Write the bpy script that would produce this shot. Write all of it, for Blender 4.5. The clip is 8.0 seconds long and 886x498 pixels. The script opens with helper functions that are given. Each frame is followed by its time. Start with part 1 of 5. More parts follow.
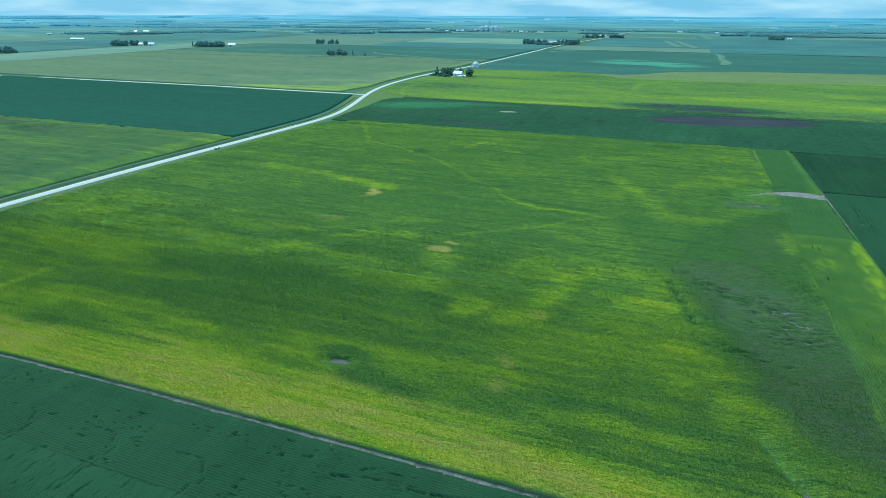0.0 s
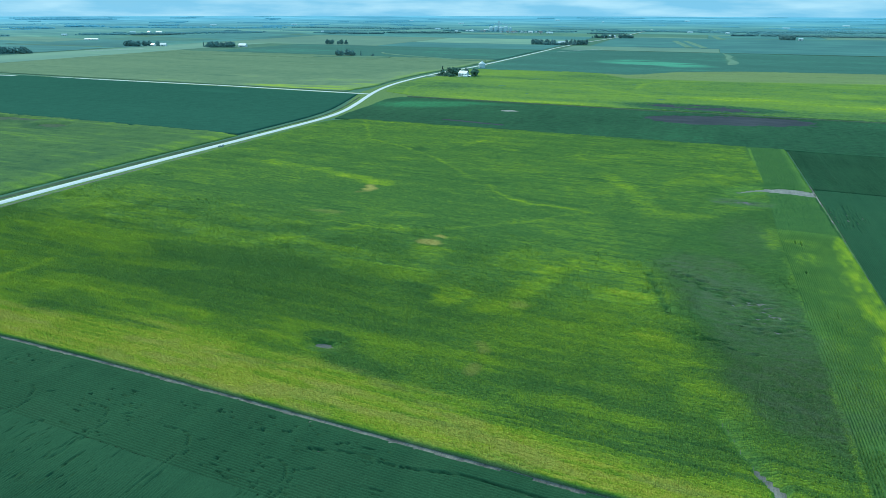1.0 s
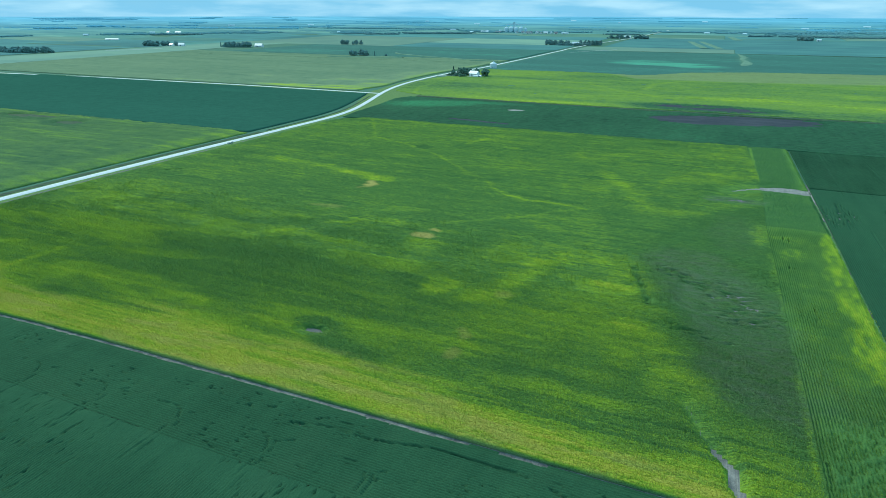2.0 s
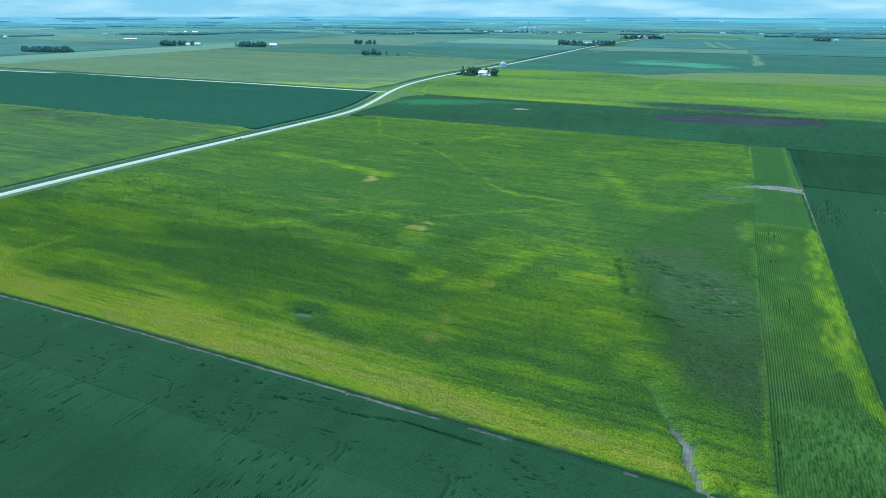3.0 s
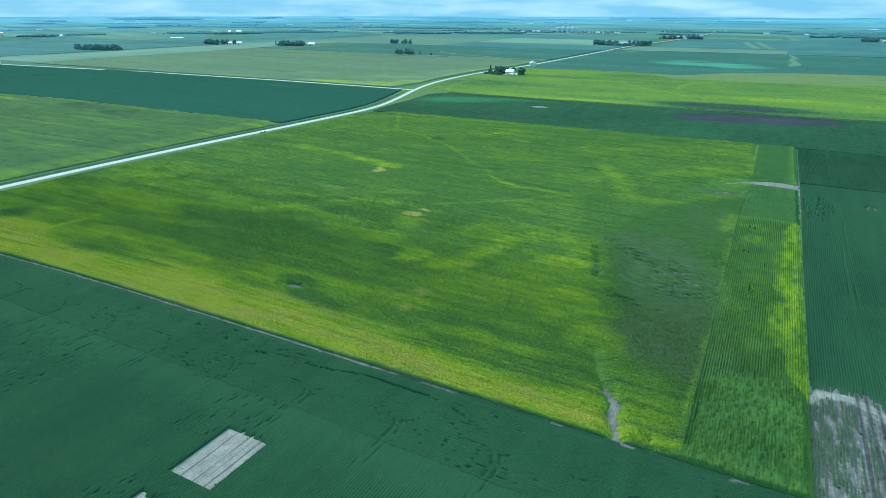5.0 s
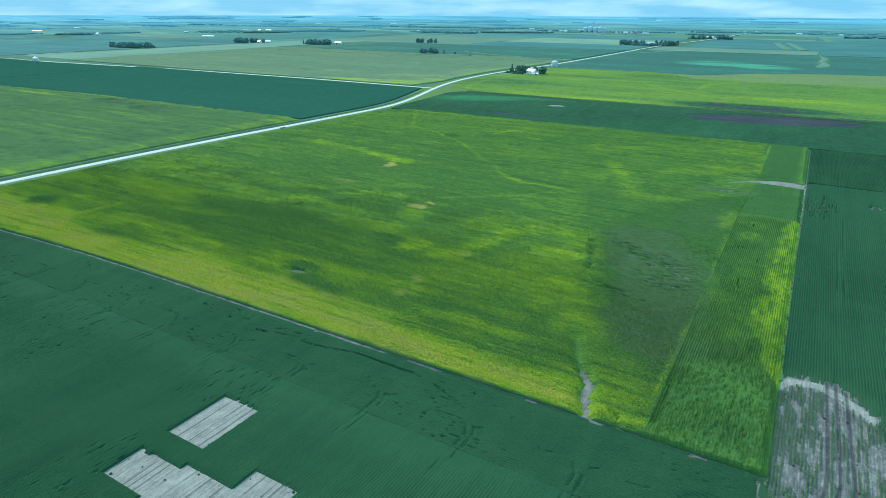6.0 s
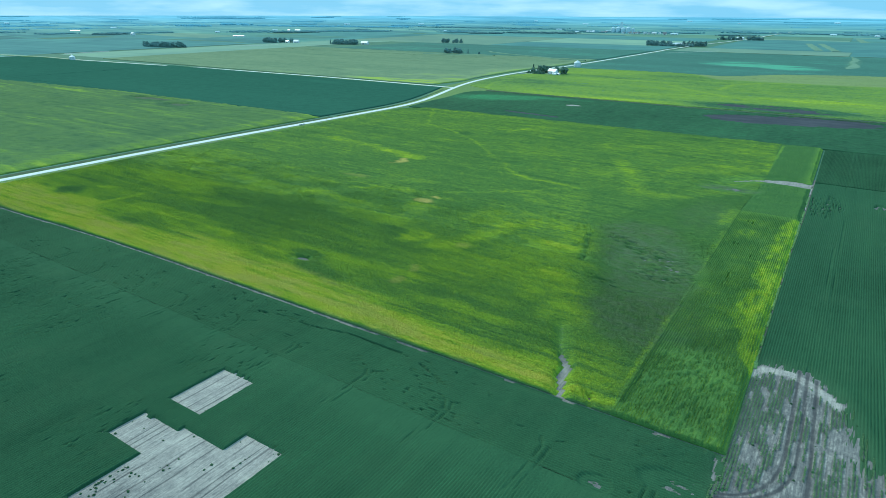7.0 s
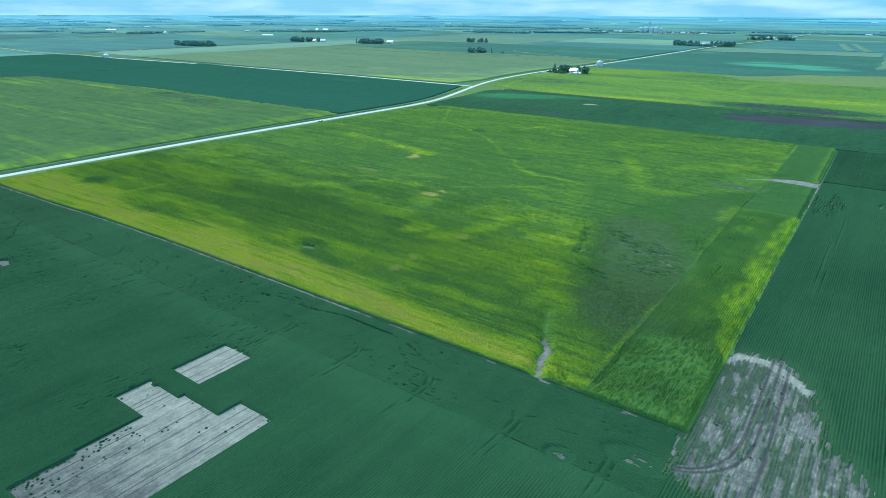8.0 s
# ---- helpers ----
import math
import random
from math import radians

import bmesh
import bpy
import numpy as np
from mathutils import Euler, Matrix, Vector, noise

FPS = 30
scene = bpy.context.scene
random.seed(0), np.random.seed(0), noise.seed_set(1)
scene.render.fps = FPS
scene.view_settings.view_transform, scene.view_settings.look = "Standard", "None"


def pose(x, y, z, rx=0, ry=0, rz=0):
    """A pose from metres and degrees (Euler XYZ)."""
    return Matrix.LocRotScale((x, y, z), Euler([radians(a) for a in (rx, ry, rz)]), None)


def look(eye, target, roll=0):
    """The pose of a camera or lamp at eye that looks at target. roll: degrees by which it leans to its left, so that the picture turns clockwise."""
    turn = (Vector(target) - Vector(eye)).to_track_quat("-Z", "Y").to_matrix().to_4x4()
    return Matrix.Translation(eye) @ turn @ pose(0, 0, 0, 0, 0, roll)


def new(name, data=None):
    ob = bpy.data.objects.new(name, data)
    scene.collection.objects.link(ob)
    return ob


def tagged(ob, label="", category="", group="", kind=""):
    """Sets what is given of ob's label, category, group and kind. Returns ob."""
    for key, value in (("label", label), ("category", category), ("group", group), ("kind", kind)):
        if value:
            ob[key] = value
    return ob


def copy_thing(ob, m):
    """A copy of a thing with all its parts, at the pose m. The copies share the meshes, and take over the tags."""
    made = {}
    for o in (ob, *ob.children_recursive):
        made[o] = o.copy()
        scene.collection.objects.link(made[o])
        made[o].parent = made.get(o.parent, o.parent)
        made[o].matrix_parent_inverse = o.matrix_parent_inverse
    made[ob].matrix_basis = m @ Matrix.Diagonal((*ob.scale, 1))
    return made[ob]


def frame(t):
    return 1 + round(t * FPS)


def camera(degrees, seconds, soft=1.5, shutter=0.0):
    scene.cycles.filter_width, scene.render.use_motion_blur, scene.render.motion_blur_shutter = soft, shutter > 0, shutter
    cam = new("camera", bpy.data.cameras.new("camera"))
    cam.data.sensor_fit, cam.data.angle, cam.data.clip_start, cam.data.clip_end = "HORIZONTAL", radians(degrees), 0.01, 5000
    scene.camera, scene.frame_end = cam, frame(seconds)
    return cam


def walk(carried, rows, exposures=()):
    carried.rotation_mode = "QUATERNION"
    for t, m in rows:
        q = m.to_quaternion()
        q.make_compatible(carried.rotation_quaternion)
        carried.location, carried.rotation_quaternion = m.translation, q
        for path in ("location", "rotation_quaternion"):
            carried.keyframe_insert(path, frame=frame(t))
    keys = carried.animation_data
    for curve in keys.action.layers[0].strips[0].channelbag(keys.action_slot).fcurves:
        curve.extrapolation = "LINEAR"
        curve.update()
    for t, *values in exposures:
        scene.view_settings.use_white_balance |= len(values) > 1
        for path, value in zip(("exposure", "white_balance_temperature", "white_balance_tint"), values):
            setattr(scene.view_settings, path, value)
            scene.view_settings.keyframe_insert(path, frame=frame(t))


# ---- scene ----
cam = camera(71.5, 8.0, soft=0.85)
PATH = [
    (0, (-0.035, -0.276, 97.845), (-0.698, 1.467, 97.121), 0.2),
    (0.5, (5.824, -2.588, 97.843), (5.149, -0.85, 97.12), 0.1),
    (1, (11.781, -4.92, 97.829), (11.086, -3.189, 97.106), 0.1),
    (1.5, (18.0, -7.262, 97.802), (17.282, -5.541, 97.08), 0.1),
    (3, (37.633, -14.247, 97.593), (36.85, -12.554, 96.872), 0.1),
    (3.5, (44.406, -16.448, 97.556), (43.602, -14.765, 96.834), 0.1),
    (4, (51.344, -18.559, 97.545), (50.516, -16.887, 96.823), 0.2),
    (4.5, (58.502, -20.631, 97.521), (57.644, -18.975, 96.799), 0.1),
    (5.8, (77.596, -25.63, 97.384), (76.65, -24.023, 96.662), 0.2),
    (6, (80.574, -26.329, 97.373), (79.613, -24.731, 96.65), 0.2),
    (6.5, (88.084, -27.889, 97.343), (87.089, -26.312, 96.62), 0.2),
    (7, (95.677, -29.27, 97.315), (94.646, -27.717, 96.593), 0.2),
    (7.5, (103.26, -30.484, 97.281), (102.194, -28.954, 96.557), 0.2),
    (8, (110.876, -31.53, 97.24), (109.777, -30.023, 96.516), 0.2),
]
walk(cam, [(t, look(eye, target, roll)) for t, eye, target, roll in PATH], [(0.0, -0.12, 6160, 2), (8.0, 0.05, 6160, 2)])

# ---- world and sun ----
SUN_AZ, SUN_EL = radians(-70), radians(42)      # from the west, a little north
world = bpy.data.worlds.new("world")
scene.world = world
world.use_nodes = True
wn, wl = world.node_tree.nodes, world.node_tree.links
wn.clear()
sky = wn.new("ShaderNodeTexSky")
sky.sky_type, sky.sun_disc = "NISHITA", False
sky.sun_elevation, sky.sun_rotation = SUN_EL, SUN_AZ
sky.air_density, sky.dust_density, sky.ozone_density = 1.0, 0.3, 4.0
wco = wn.new("ShaderNodeTexCoord")
wmap = wn.new("ShaderNodeMapping")
wmap.inputs["Scale"].default_value = (3.0, 3.0, 20.0)
cloud = wn.new("ShaderNodeTexNoise")
cloud.inputs["Scale"].default_value, cloud.inputs["Detail"].default_value = 2.4, 7
cover = wn.new("ShaderNodeValToRGB")              # thin cloud nearly everywhere
cover.color_ramp.elements[0].position, cover.color_ramp.elements[0].color = 0.35, (0.94, 0.94, 0.94, 1)
cover.color_ramp.elements[1].position, cover.color_ramp.elements[1].color = 0.65, (1, 1, 1, 1)
tones = wn.new("ShaderNodeValToRGB")              # its blue-grey bases and white tops
tones.color_ramp.elements[0].position, tones.color_ramp.elements[0].color = 0.42, (0.26, 0.67, 0.98, 1)
tones.color_ramp.elements[1].position, tones.color_ramp.elements[1].color = 0.64, (0.54, 0.89, 1.10, 1)
gain = wn.new("ShaderNodeMixRGB")
gain.blend_type = "MULTIPLY"
gain.inputs["Fac"].default_value, gain.inputs["Color2"].default_value = 1.0, (9.5, 9.5, 9.5, 1)
cmix = wn.new("ShaderNodeMixRGB")
bg = wn.new("ShaderNodeBackground")
bg.inputs["Strength"].default_value = 0.1
wout = wn.new("ShaderNodeOutputWorld")
wl.new(wco.outputs["Generated"], wmap.inputs["Vector"])
wl.new(wmap.outputs["Vector"], cloud.inputs["Vector"])
wl.new(cloud.outputs["Fac"], cover.inputs["Fac"])
wl.new(cloud.outputs["Fac"], tones.inputs["Fac"])
wl.new(tones.outputs["Color"], gain.inputs["Color1"])
wl.new(cover.outputs["Color"], cmix.inputs["Fac"])
wl.new(sky.outputs["Color"], cmix.inputs["Color1"])
wl.new(gain.outputs["Color"], cmix.inputs["Color2"])
wl.new(cmix.outputs["Color"], bg.inputs["Color"])
wl.new(bg.outputs["Background"], wout.inputs["Surface"])

sun_data = bpy.data.lights.new("sun", "SUN")
sun_data.energy, sun_data.angle, sun_data.color = 2.48, radians(12), (0.98, 0.945, 0.80)
sun = new("sun", sun_data)
SUN_DIR = Vector((math.sin(SUN_AZ) * math.cos(SUN_EL), math.cos(SUN_AZ) * math.cos(SUN_EL), math.sin(SUN_EL)))
sun.matrix_world = look(SUN_DIR * 300, (0, 0, 0))

# ---- number helpers ----
HUB = (55.0, -15.0)


def hashed(xi, yi, seed):
    h = (xi * 374761393 + yi * 668265263 + seed * 144269504) & 0xFFFFFFFF
    h = ((h ^ (h >> 13)) * 1274126177) & 0xFFFFFFFF
    return ((h ^ (h >> 16)) & 0xFFFF) / 65535.0


def vnoise(x, y, seed=0):
    """Smooth value noise, 0 to 1."""
    fx, fy = np.floor(x), np.floor(y)
    xi, yi = fx.astype(np.int64), fy.astype(np.int64)
    u, v = x - fx, y - fy
    u, v = u * u * (3 - 2 * u), v * v * (3 - 2 * v)
    a, b = hashed(xi, yi, seed), hashed(xi + 1, yi, seed)
    c, d = hashed(xi, yi + 1, seed), hashed(xi + 1, yi + 1, seed)
    return (a * (1 - u) + b * u) * (1 - v) + (c * (1 - u) + d * u) * v


def fbm(x, y, sx, sy, seed=0, octaves=3):
    total, weight, k = 0.0, 0.0, 1.0
    for o in range(octaves):
        total = total + vnoise(x / sx * 2 ** o + 17.3 * o, y / sy * 2 ** o + 9.1 * o, seed + o) * k
        weight += k
        k *= 0.5
    return total / weight


def smooth(a, b, x):
    t = np.clip((x - a) / (b - a), 0, 1)
    return t * t * (3 - 2 * t)


def blob(x, y, cx, cy, rx, ry, turn=0.0):
    """1 at the middle of an ellipse, 0 outside it."""
    c, s = math.cos(radians(turn)), math.sin(radians(turn))
    dx, dy = x - cx, y - cy
    d = np.sqrt(((dx * c + dy * s) / rx) ** 2 + ((dy * c - dx * s) / ry) ** 2)
    return 1 - smooth(0.35, 1.0, d)


def from_line(x, y, points):
    """Distance to a broken line."""
    best = np.full(np.shape(x), 1e9)
    for (ax, ay), (bx, by) in zip(points, points[1:]):
        dx, dy = bx - ax, by - ay
        t = np.clip(((x - ax) * dx + (y - ay) * dy) / (dx * dx + dy * dy), 0, 1)
        best = np.minimum(best, np.hypot(x - ax - t * dx, y - ay - t * dy))
    return best


def rise(x, y):
    """Height of the land: level, rising gently far off."""
    r = np.hypot(x - HUB[0], y - HUB[1])
    return 57.0 * np.clip((r - 2600) / 2300, 0, None) ** 1.4


ROAD_Y = np.array([-4000, -300, 107, 222, 331, 400, 477, 536, 580, 645, 690, 778, 860, 960, 1120, 1373, 1718, 2097, 2357, 2645, 3005, 3326, 4700], float)
ROAD_X = np.array([-330, -330, -330, -331, -328, -324, -321, -319, -331, -350, -366, -387, -394, -395, -378, -373, -369, -355, -326, -302, -256, -220, -60], float)
_fine_y = np.arange(-4000, 4700, 10.0)
_fine_x = np.interp(_fine_y, ROAD_Y, ROAD_X)
_fine_x = np.convolve(np.pad(_fine_x, 4, mode="edge"), np.ones(9) / 9, "valid")


def road_x(y):
    return np.interp(y, _fine_y, _fine_x)


# ---- materials ----
def material(name, rough=0.9):
    m = bpy.data.materials.new(name)
    m.use_nodes = True
    nt = m.node_tree
    b = nt.nodes["Principled BSDF"]
    b.inputs["Roughness"].default_value = rough
    b.inputs["Specular IOR Level"].default_value = 0.25
    return m, nt, b


def node(nt, kind, **values):
    n = nt.nodes.new(kind)
    for key, value in values.items():
        n.inputs[key.replace("_", " ")].default_value = value
    return n


def noise_node(nt, scale, detail=4.0, stretch=(1, 1, 1), rough=0.55):
    co = nt.nodes.new("ShaderNodeNewGeometry")
    mp = nt.nodes.new("ShaderNodeMapping")
    mp.inputs["Scale"].default_value = stretch
    tx = node(nt, "ShaderNodeTexNoise", Scale=scale, Detail=detail, Roughness=rough)
    nt.links.new(co.outputs["Position"], mp.inputs["Vector"])
    nt.links.new(mp.outputs["Vector"], tx.inputs["Vector"])
    return tx.outputs["Fac"]


def ramp_node(nt, fac, stops):
    r = nt.nodes.new("ShaderNodeValToRGB")
    e = r.color_ramp.elements
    while len(e) < len(stops):
        e.new(0.5)
    for k, (p, c) in enumerate(stops):
        e[k].position, e[k].color = p, (*c, 1) if len(c) == 3 else c
    nt.links.new(fac, r.inputs["Fac"])
    return r.outputs["Color"]


def mix_node(nt, fac, a, b, blend="MIX"):
    n = nt.nodes.new("ShaderNodeMixRGB")
    n.blend_type = blend
    for key, value in (("Fac", fac), ("Color1", a), ("Color2", b)):
        if isinstance(value, (int, float)):
            n.inputs[key].default_value = value
        elif isinstance(value, tuple):
            n.inputs[key].default_value = (*value, 1)
        else:
            nt.links.new(value, n.inputs[key])
    return n.outputs["Color"]


def math_node(nt, op, a, b=0.0, clamp=False):
    n = nt.nodes.new("ShaderNodeMath")
    n.operation, n.use_clamp = op, clamp
    for k, value in enumerate((a, b)):
        if isinstance(value, (int, float)):
            n.inputs[k].default_value = value
        else:
            nt.links.new(value, n.inputs[k])
    return n.outputs[0]


def attr_node(nt, name):
    n = nt.nodes.new("ShaderNodeAttribute")
    n.attribute_name = name
    return n.outputs["Fac"]


def bump_node(nt, height, bsdf, strength=0.5, distance=0.2):
    n = node(nt, "ShaderNodeBump", Strength=strength, Distance=distance)
    nt.links.new(height, n.inputs["Height"])
    nt.links.new(n.outputs["Normal"], bsdf.inputs["Normal"])


def canopy_mat(name, stops, straw=(0.44, 0.40, 0.12), weedy=(0.120, 0.178, 0.094), speck=0.25, scale=2.8, axis="x", gloss=0.04):
    """Crop leaves: colour by how yellow the stand is, with dead and weedy places, streaks along the rows and plant-sized mottling."""
    m, nt, b = material(name, 0.9)
    b.inputs["Specular IOR Level"].default_value = gloss
    along = (0.05, 0.9, 1) if axis == "x" else (0.9, 0.05, 1)
    streak = noise_node(nt, 0.5, 3, along)
    mottle = noise_node(nt, scale, 5, (1, 1, 1), 0.7)
    coarse = noise_node(nt, 0.13, 7, (0.7, 1.3, 1), 0.65)
    y = math_node(nt, "ADD", attr_node(nt, "yellow"), math_node(nt, "MULTIPLY", math_node(nt, "SUBTRACT", streak, 0.5), 0.11))
    y = math_node(nt, "ADD", y, math_node(nt, "MULTIPLY", math_node(nt, "SUBTRACT", coarse, 0.5), 0.18))
    y = math_node(nt, "ADD", y, math_node(nt, "MULTIPLY", math_node(nt, "SUBTRACT", mottle, 0.5), 0.18), True)
    c = ramp_node(nt, y, stops)
    c = mix_node(nt, attr_node(nt, "straw"), c, straw)
    c = mix_node(nt, attr_node(nt, "weed"), c, weedy)
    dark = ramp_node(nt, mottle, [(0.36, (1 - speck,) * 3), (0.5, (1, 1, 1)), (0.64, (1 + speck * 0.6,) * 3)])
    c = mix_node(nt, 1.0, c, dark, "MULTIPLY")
    nt.links.new(c, b.inputs["Base Color"])
    bump_node(nt, mottle, b, 0.6, 0.25)
    return m


def field_mat(name, a, b, c, axis="x", detail=0.18):
    """A whole field far off: broad patches, streaks along the rows, each field a little different."""
    m, nt, bs = material(name, 0.9)
    bs.inputs["Specular IOR Level"].default_value = 0.04
    st = (0.10, 1, 1) if axis == "x" else (1, 0.10, 1)
    broad = noise_node(nt, 0.006, 5)
    streak = noise_node(nt, 0.035, 4, st)
    fac = math_node(nt, "ADD", math_node(nt, "MULTIPLY", broad, 0.55), math_node(nt, "MULTIPLY", streak, 0.45))
    col = ramp_node(nt, fac, [(0.36, a), (0.52, b), (0.68, c)])
    info = nt.nodes.new("ShaderNodeObjectInfo")
    tone = ramp_node(nt, info.outputs["Random"], [(0.0, (1 - detail,) * 3), (1.0, (1 + detail,) * 3)])
    col = mix_node(nt, 1.0, col, tone, "MULTIPLY")
    nt.links.new(col, bs.inputs["Base Color"])
    return m


def plain_mat(name, a, b, scale=1.0, rough=0.8, metal=0.0, bump=0.0, stretch=(1, 1, 1)):
    m, nt, bs = material(name, rough)
    n = noise_node(nt, scale, 6, stretch)
    fine = noise_node(nt, scale * 9, 3, stretch)
    f = math_node(nt, "ADD", math_node(nt, "MULTIPLY", n, 0.65), math_node(nt, "MULTIPLY", fine, 0.35))
    nt.links.new(ramp_node(nt, f, [(0.35, a), (0.65, b)]), bs.inputs["Base Color"])
    bs.inputs["Metallic"].default_value = metal
    if bump:
        bump_node(nt, fine, bs, 0.5, bump)
    return m


CORN = [(0.0, (0.064, 0.152, 0.047)), (0.28, (0.100, 0.210, 0.052)), (0.45, (0.156, 0.278, 0.048)), (0.64, (0.232, 0.374, 0.038)), (0.82, (0.342, 0.442, 0.044)), (1.0, (0.460, 0.470, 0.070))]
# lowest stop serves the furrows: lower leaves with the shade between rows painted in
SOY = [(0.0, (0.011, 0.042, 0.021)), (0.34, (0.035, 0.104, 0.052)), (0.5, (0.044, 0.124, 0.060)), (1.0, (0.066, 0.260, 0.112))]
OLIVE = [(0.0, (0.124, 0.208, 0.122)), (0.4, (0.210, 0.290, 0.160)), (0.7, (0.265, 0.370, 0.112)), (1.0, (0.375, 0.475, 0.058))]
m_corn = canopy_mat("corn_leaves", CORN, speck=0.42, axis="x")
m_corn_ns = canopy_mat("corn_leaves_cross_rows", CORN, axis="y")
m_soy = canopy_mat("soybean_leaves", SOY, speck=0.18, scale=3.4, axis="y")
m_soy_x = canopy_mat("soybean_leaves_headland", SOY, speck=0.18, scale=3.4, axis="x")
m_olive = canopy_mat("tasselled_corn", OLIVE, speck=0.28, scale=0.8, axis="x")
# far crops carry air haze in their base colours, paler and bluer
m_far_soy = field_mat("far_soybeans_hazed", (0.074, 0.186, 0.184), (0.099, 0.234, 0.218), (0.132, 0.305, 0.255))
m_far_corn = field_mat("far_corn_hazed", (0.168, 0.285, 0.222), (0.216, 0.338, 0.248), (0.252, 0.385, 0.258))
m_far_green = field_mat("far_green_corn_hazed", (0.100, 0.228, 0.196), (0.130, 0.276, 0.224), (0.172, 0.335, 0.242), "y")
m_far_pale = field_mat("far_stubble_hazed", (0.11, 0.22, 0.165), (0.14, 0.26, 0.18), (0.19, 0.32, 0.20))
m_grass = plain_mat("verge_grass", (0.075, 0.165, 0.042), (0.195, 0.285, 0.080), 0.45, 0.9)
m_fringe = plain_mat("pale_field_grass", (0.075, 0.185, 0.070), (0.200, 0.330, 0.110), 0.6, 0.9)
m_ground = plain_mat("meadow_grass", (0.060, 0.160, 0.100), (0.100, 0.210, 0.125), 0.05, 0.95)
m_ditch = plain_mat("rank_ditch_grass", (0.022, 0.055, 0.034), (0.075, 0.130, 0.055), 0.2, 0.9)
m_gravel = plain_mat("white_gravel", (0.62, 0.64, 0.64), (0.80, 0.81, 0.80), 0.35, 0.95, bump=0.02)
m_lane = plain_mat("grassy_gravel_lane", (0.38, 0.42, 0.36), (0.60, 0.63, 0.58), 0.2, 0.95)
m_purple = plain_mat("bare_wet_soil", (0.028, 0.036, 0.045), (0.068, 0.073, 0.087), 0.10, 0.95, stretch=(0.25, 1, 1))
m_white = plain_mat("white_paint", (0.72, 0.75, 0.76), (0.84, 0.85, 0.85), 0.6, 0.6)
m_roof = plain_mat("pale_metal_roof", (0.62, 0.70, 0.73), (0.78, 0.83, 0.84), 0.5, 0.45, metal=0.2)
m_grey_roof = plain_mat("grey_shingles", (0.16, 0.17, 0.18), (0.28, 0.29, 0.30), 0.8, 0.9)
m_steel = plain_mat("galvanised_steel", (0.60, 0.66, 0.69), (0.76, 0.80, 0.82), 0.5, 0.5, metal=0.35)
m_glass = plain_mat("dark_window_glass", (0.03, 0.04, 0.05), (0.05, 0.06, 0.07), 0.5, 0.15)
m_conc = plain_mat("concrete", (0.38, 0.39, 0.38), (0.52, 0.53, 0.52), 0.4, 0.9)
m_bark = plain_mat("bark", (0.05, 0.04, 0.03), (0.11, 0.09, 0.07), 1.2, 0.95, bump=0.03)
m_leaf = plain_mat("tree_leaves", (0.100, 0.190, 0.140), (0.170, 0.275, 0.190), 0.35, 0.8)
# paler, bluer copy of the leaves, with haze in its colour for distant trees
m_leaf_hazed = plain_mat("tree_leaves_hazed", (0.165, 0.285, 0.275), (0.230, 0.360, 0.330), 0.35, 0.9)
m_conifer = plain_mat("conifer_needles", (0.046, 0.105, 0.085), (0.080, 0.155, 0.115), 0.5, 0.85)
m_weed = plain_mat("weed_leaves", (0.02, 0.07, 0.03), (0.06, 0.15, 0.06), 1.5, 0.8)


def soil_material():
    m, nt, b = material("dry_crusted_soil", 0.95)
    n = noise_node(nt, 0.25, 6)
    rows = noise_node(nt, 3.2, 3, (1, 0.03, 1))
    fine = noise_node(nt, 2.8, 6, (1, 0.6, 1), 0.75)
    f = math_node(nt, "ADD", math_node(nt, "MULTIPLY", n, 0.25), math_node(nt, "MULTIPLY", rows, 0.30))
    f = math_node(nt, "ADD", f, math_node(nt, "MULTIPLY", fine, 0.45))
    wet = ramp_node(nt, f, [(0.40, (0.075, 0.078, 0.080)), (0.60, (0.20, 0.198, 0.19))])
    dry = ramp_node(nt, f, [(0.40, (0.23, 0.218, 0.202)), (0.50, (0.375, 0.350, 0.315)), (0.60, (0.53, 0.49, 0.425))])
    c = mix_node(nt, attr_node(nt, "pale"), wet, dry)
    c = mix_node(nt, attr_node(nt, "track"), c, (0.040, 0.042, 0.048))
    nt.links.new(c, b.inputs["Base Color"])
    bump_node(nt, f, b, 0.8, 0.22)
    return m


m_soil = soil_material()


def haze_material():
    """Far country: bands of fields, air haze mixed into the colour with distance, glowing faintly."""
    m, nt, b = material("painted_haze_distance", 1.0)
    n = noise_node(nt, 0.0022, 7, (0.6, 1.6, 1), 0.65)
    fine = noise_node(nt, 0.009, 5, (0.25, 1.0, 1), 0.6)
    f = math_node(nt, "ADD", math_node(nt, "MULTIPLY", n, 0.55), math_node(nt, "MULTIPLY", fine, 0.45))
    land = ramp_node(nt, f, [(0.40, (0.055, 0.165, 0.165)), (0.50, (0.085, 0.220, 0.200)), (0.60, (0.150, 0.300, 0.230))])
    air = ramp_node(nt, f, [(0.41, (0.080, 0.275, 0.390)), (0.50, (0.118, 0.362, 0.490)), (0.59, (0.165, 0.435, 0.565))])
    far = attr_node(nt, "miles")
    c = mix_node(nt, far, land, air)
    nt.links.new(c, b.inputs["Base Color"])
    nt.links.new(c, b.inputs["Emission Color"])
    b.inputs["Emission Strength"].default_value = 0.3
    return m


m_haze = haze_material()


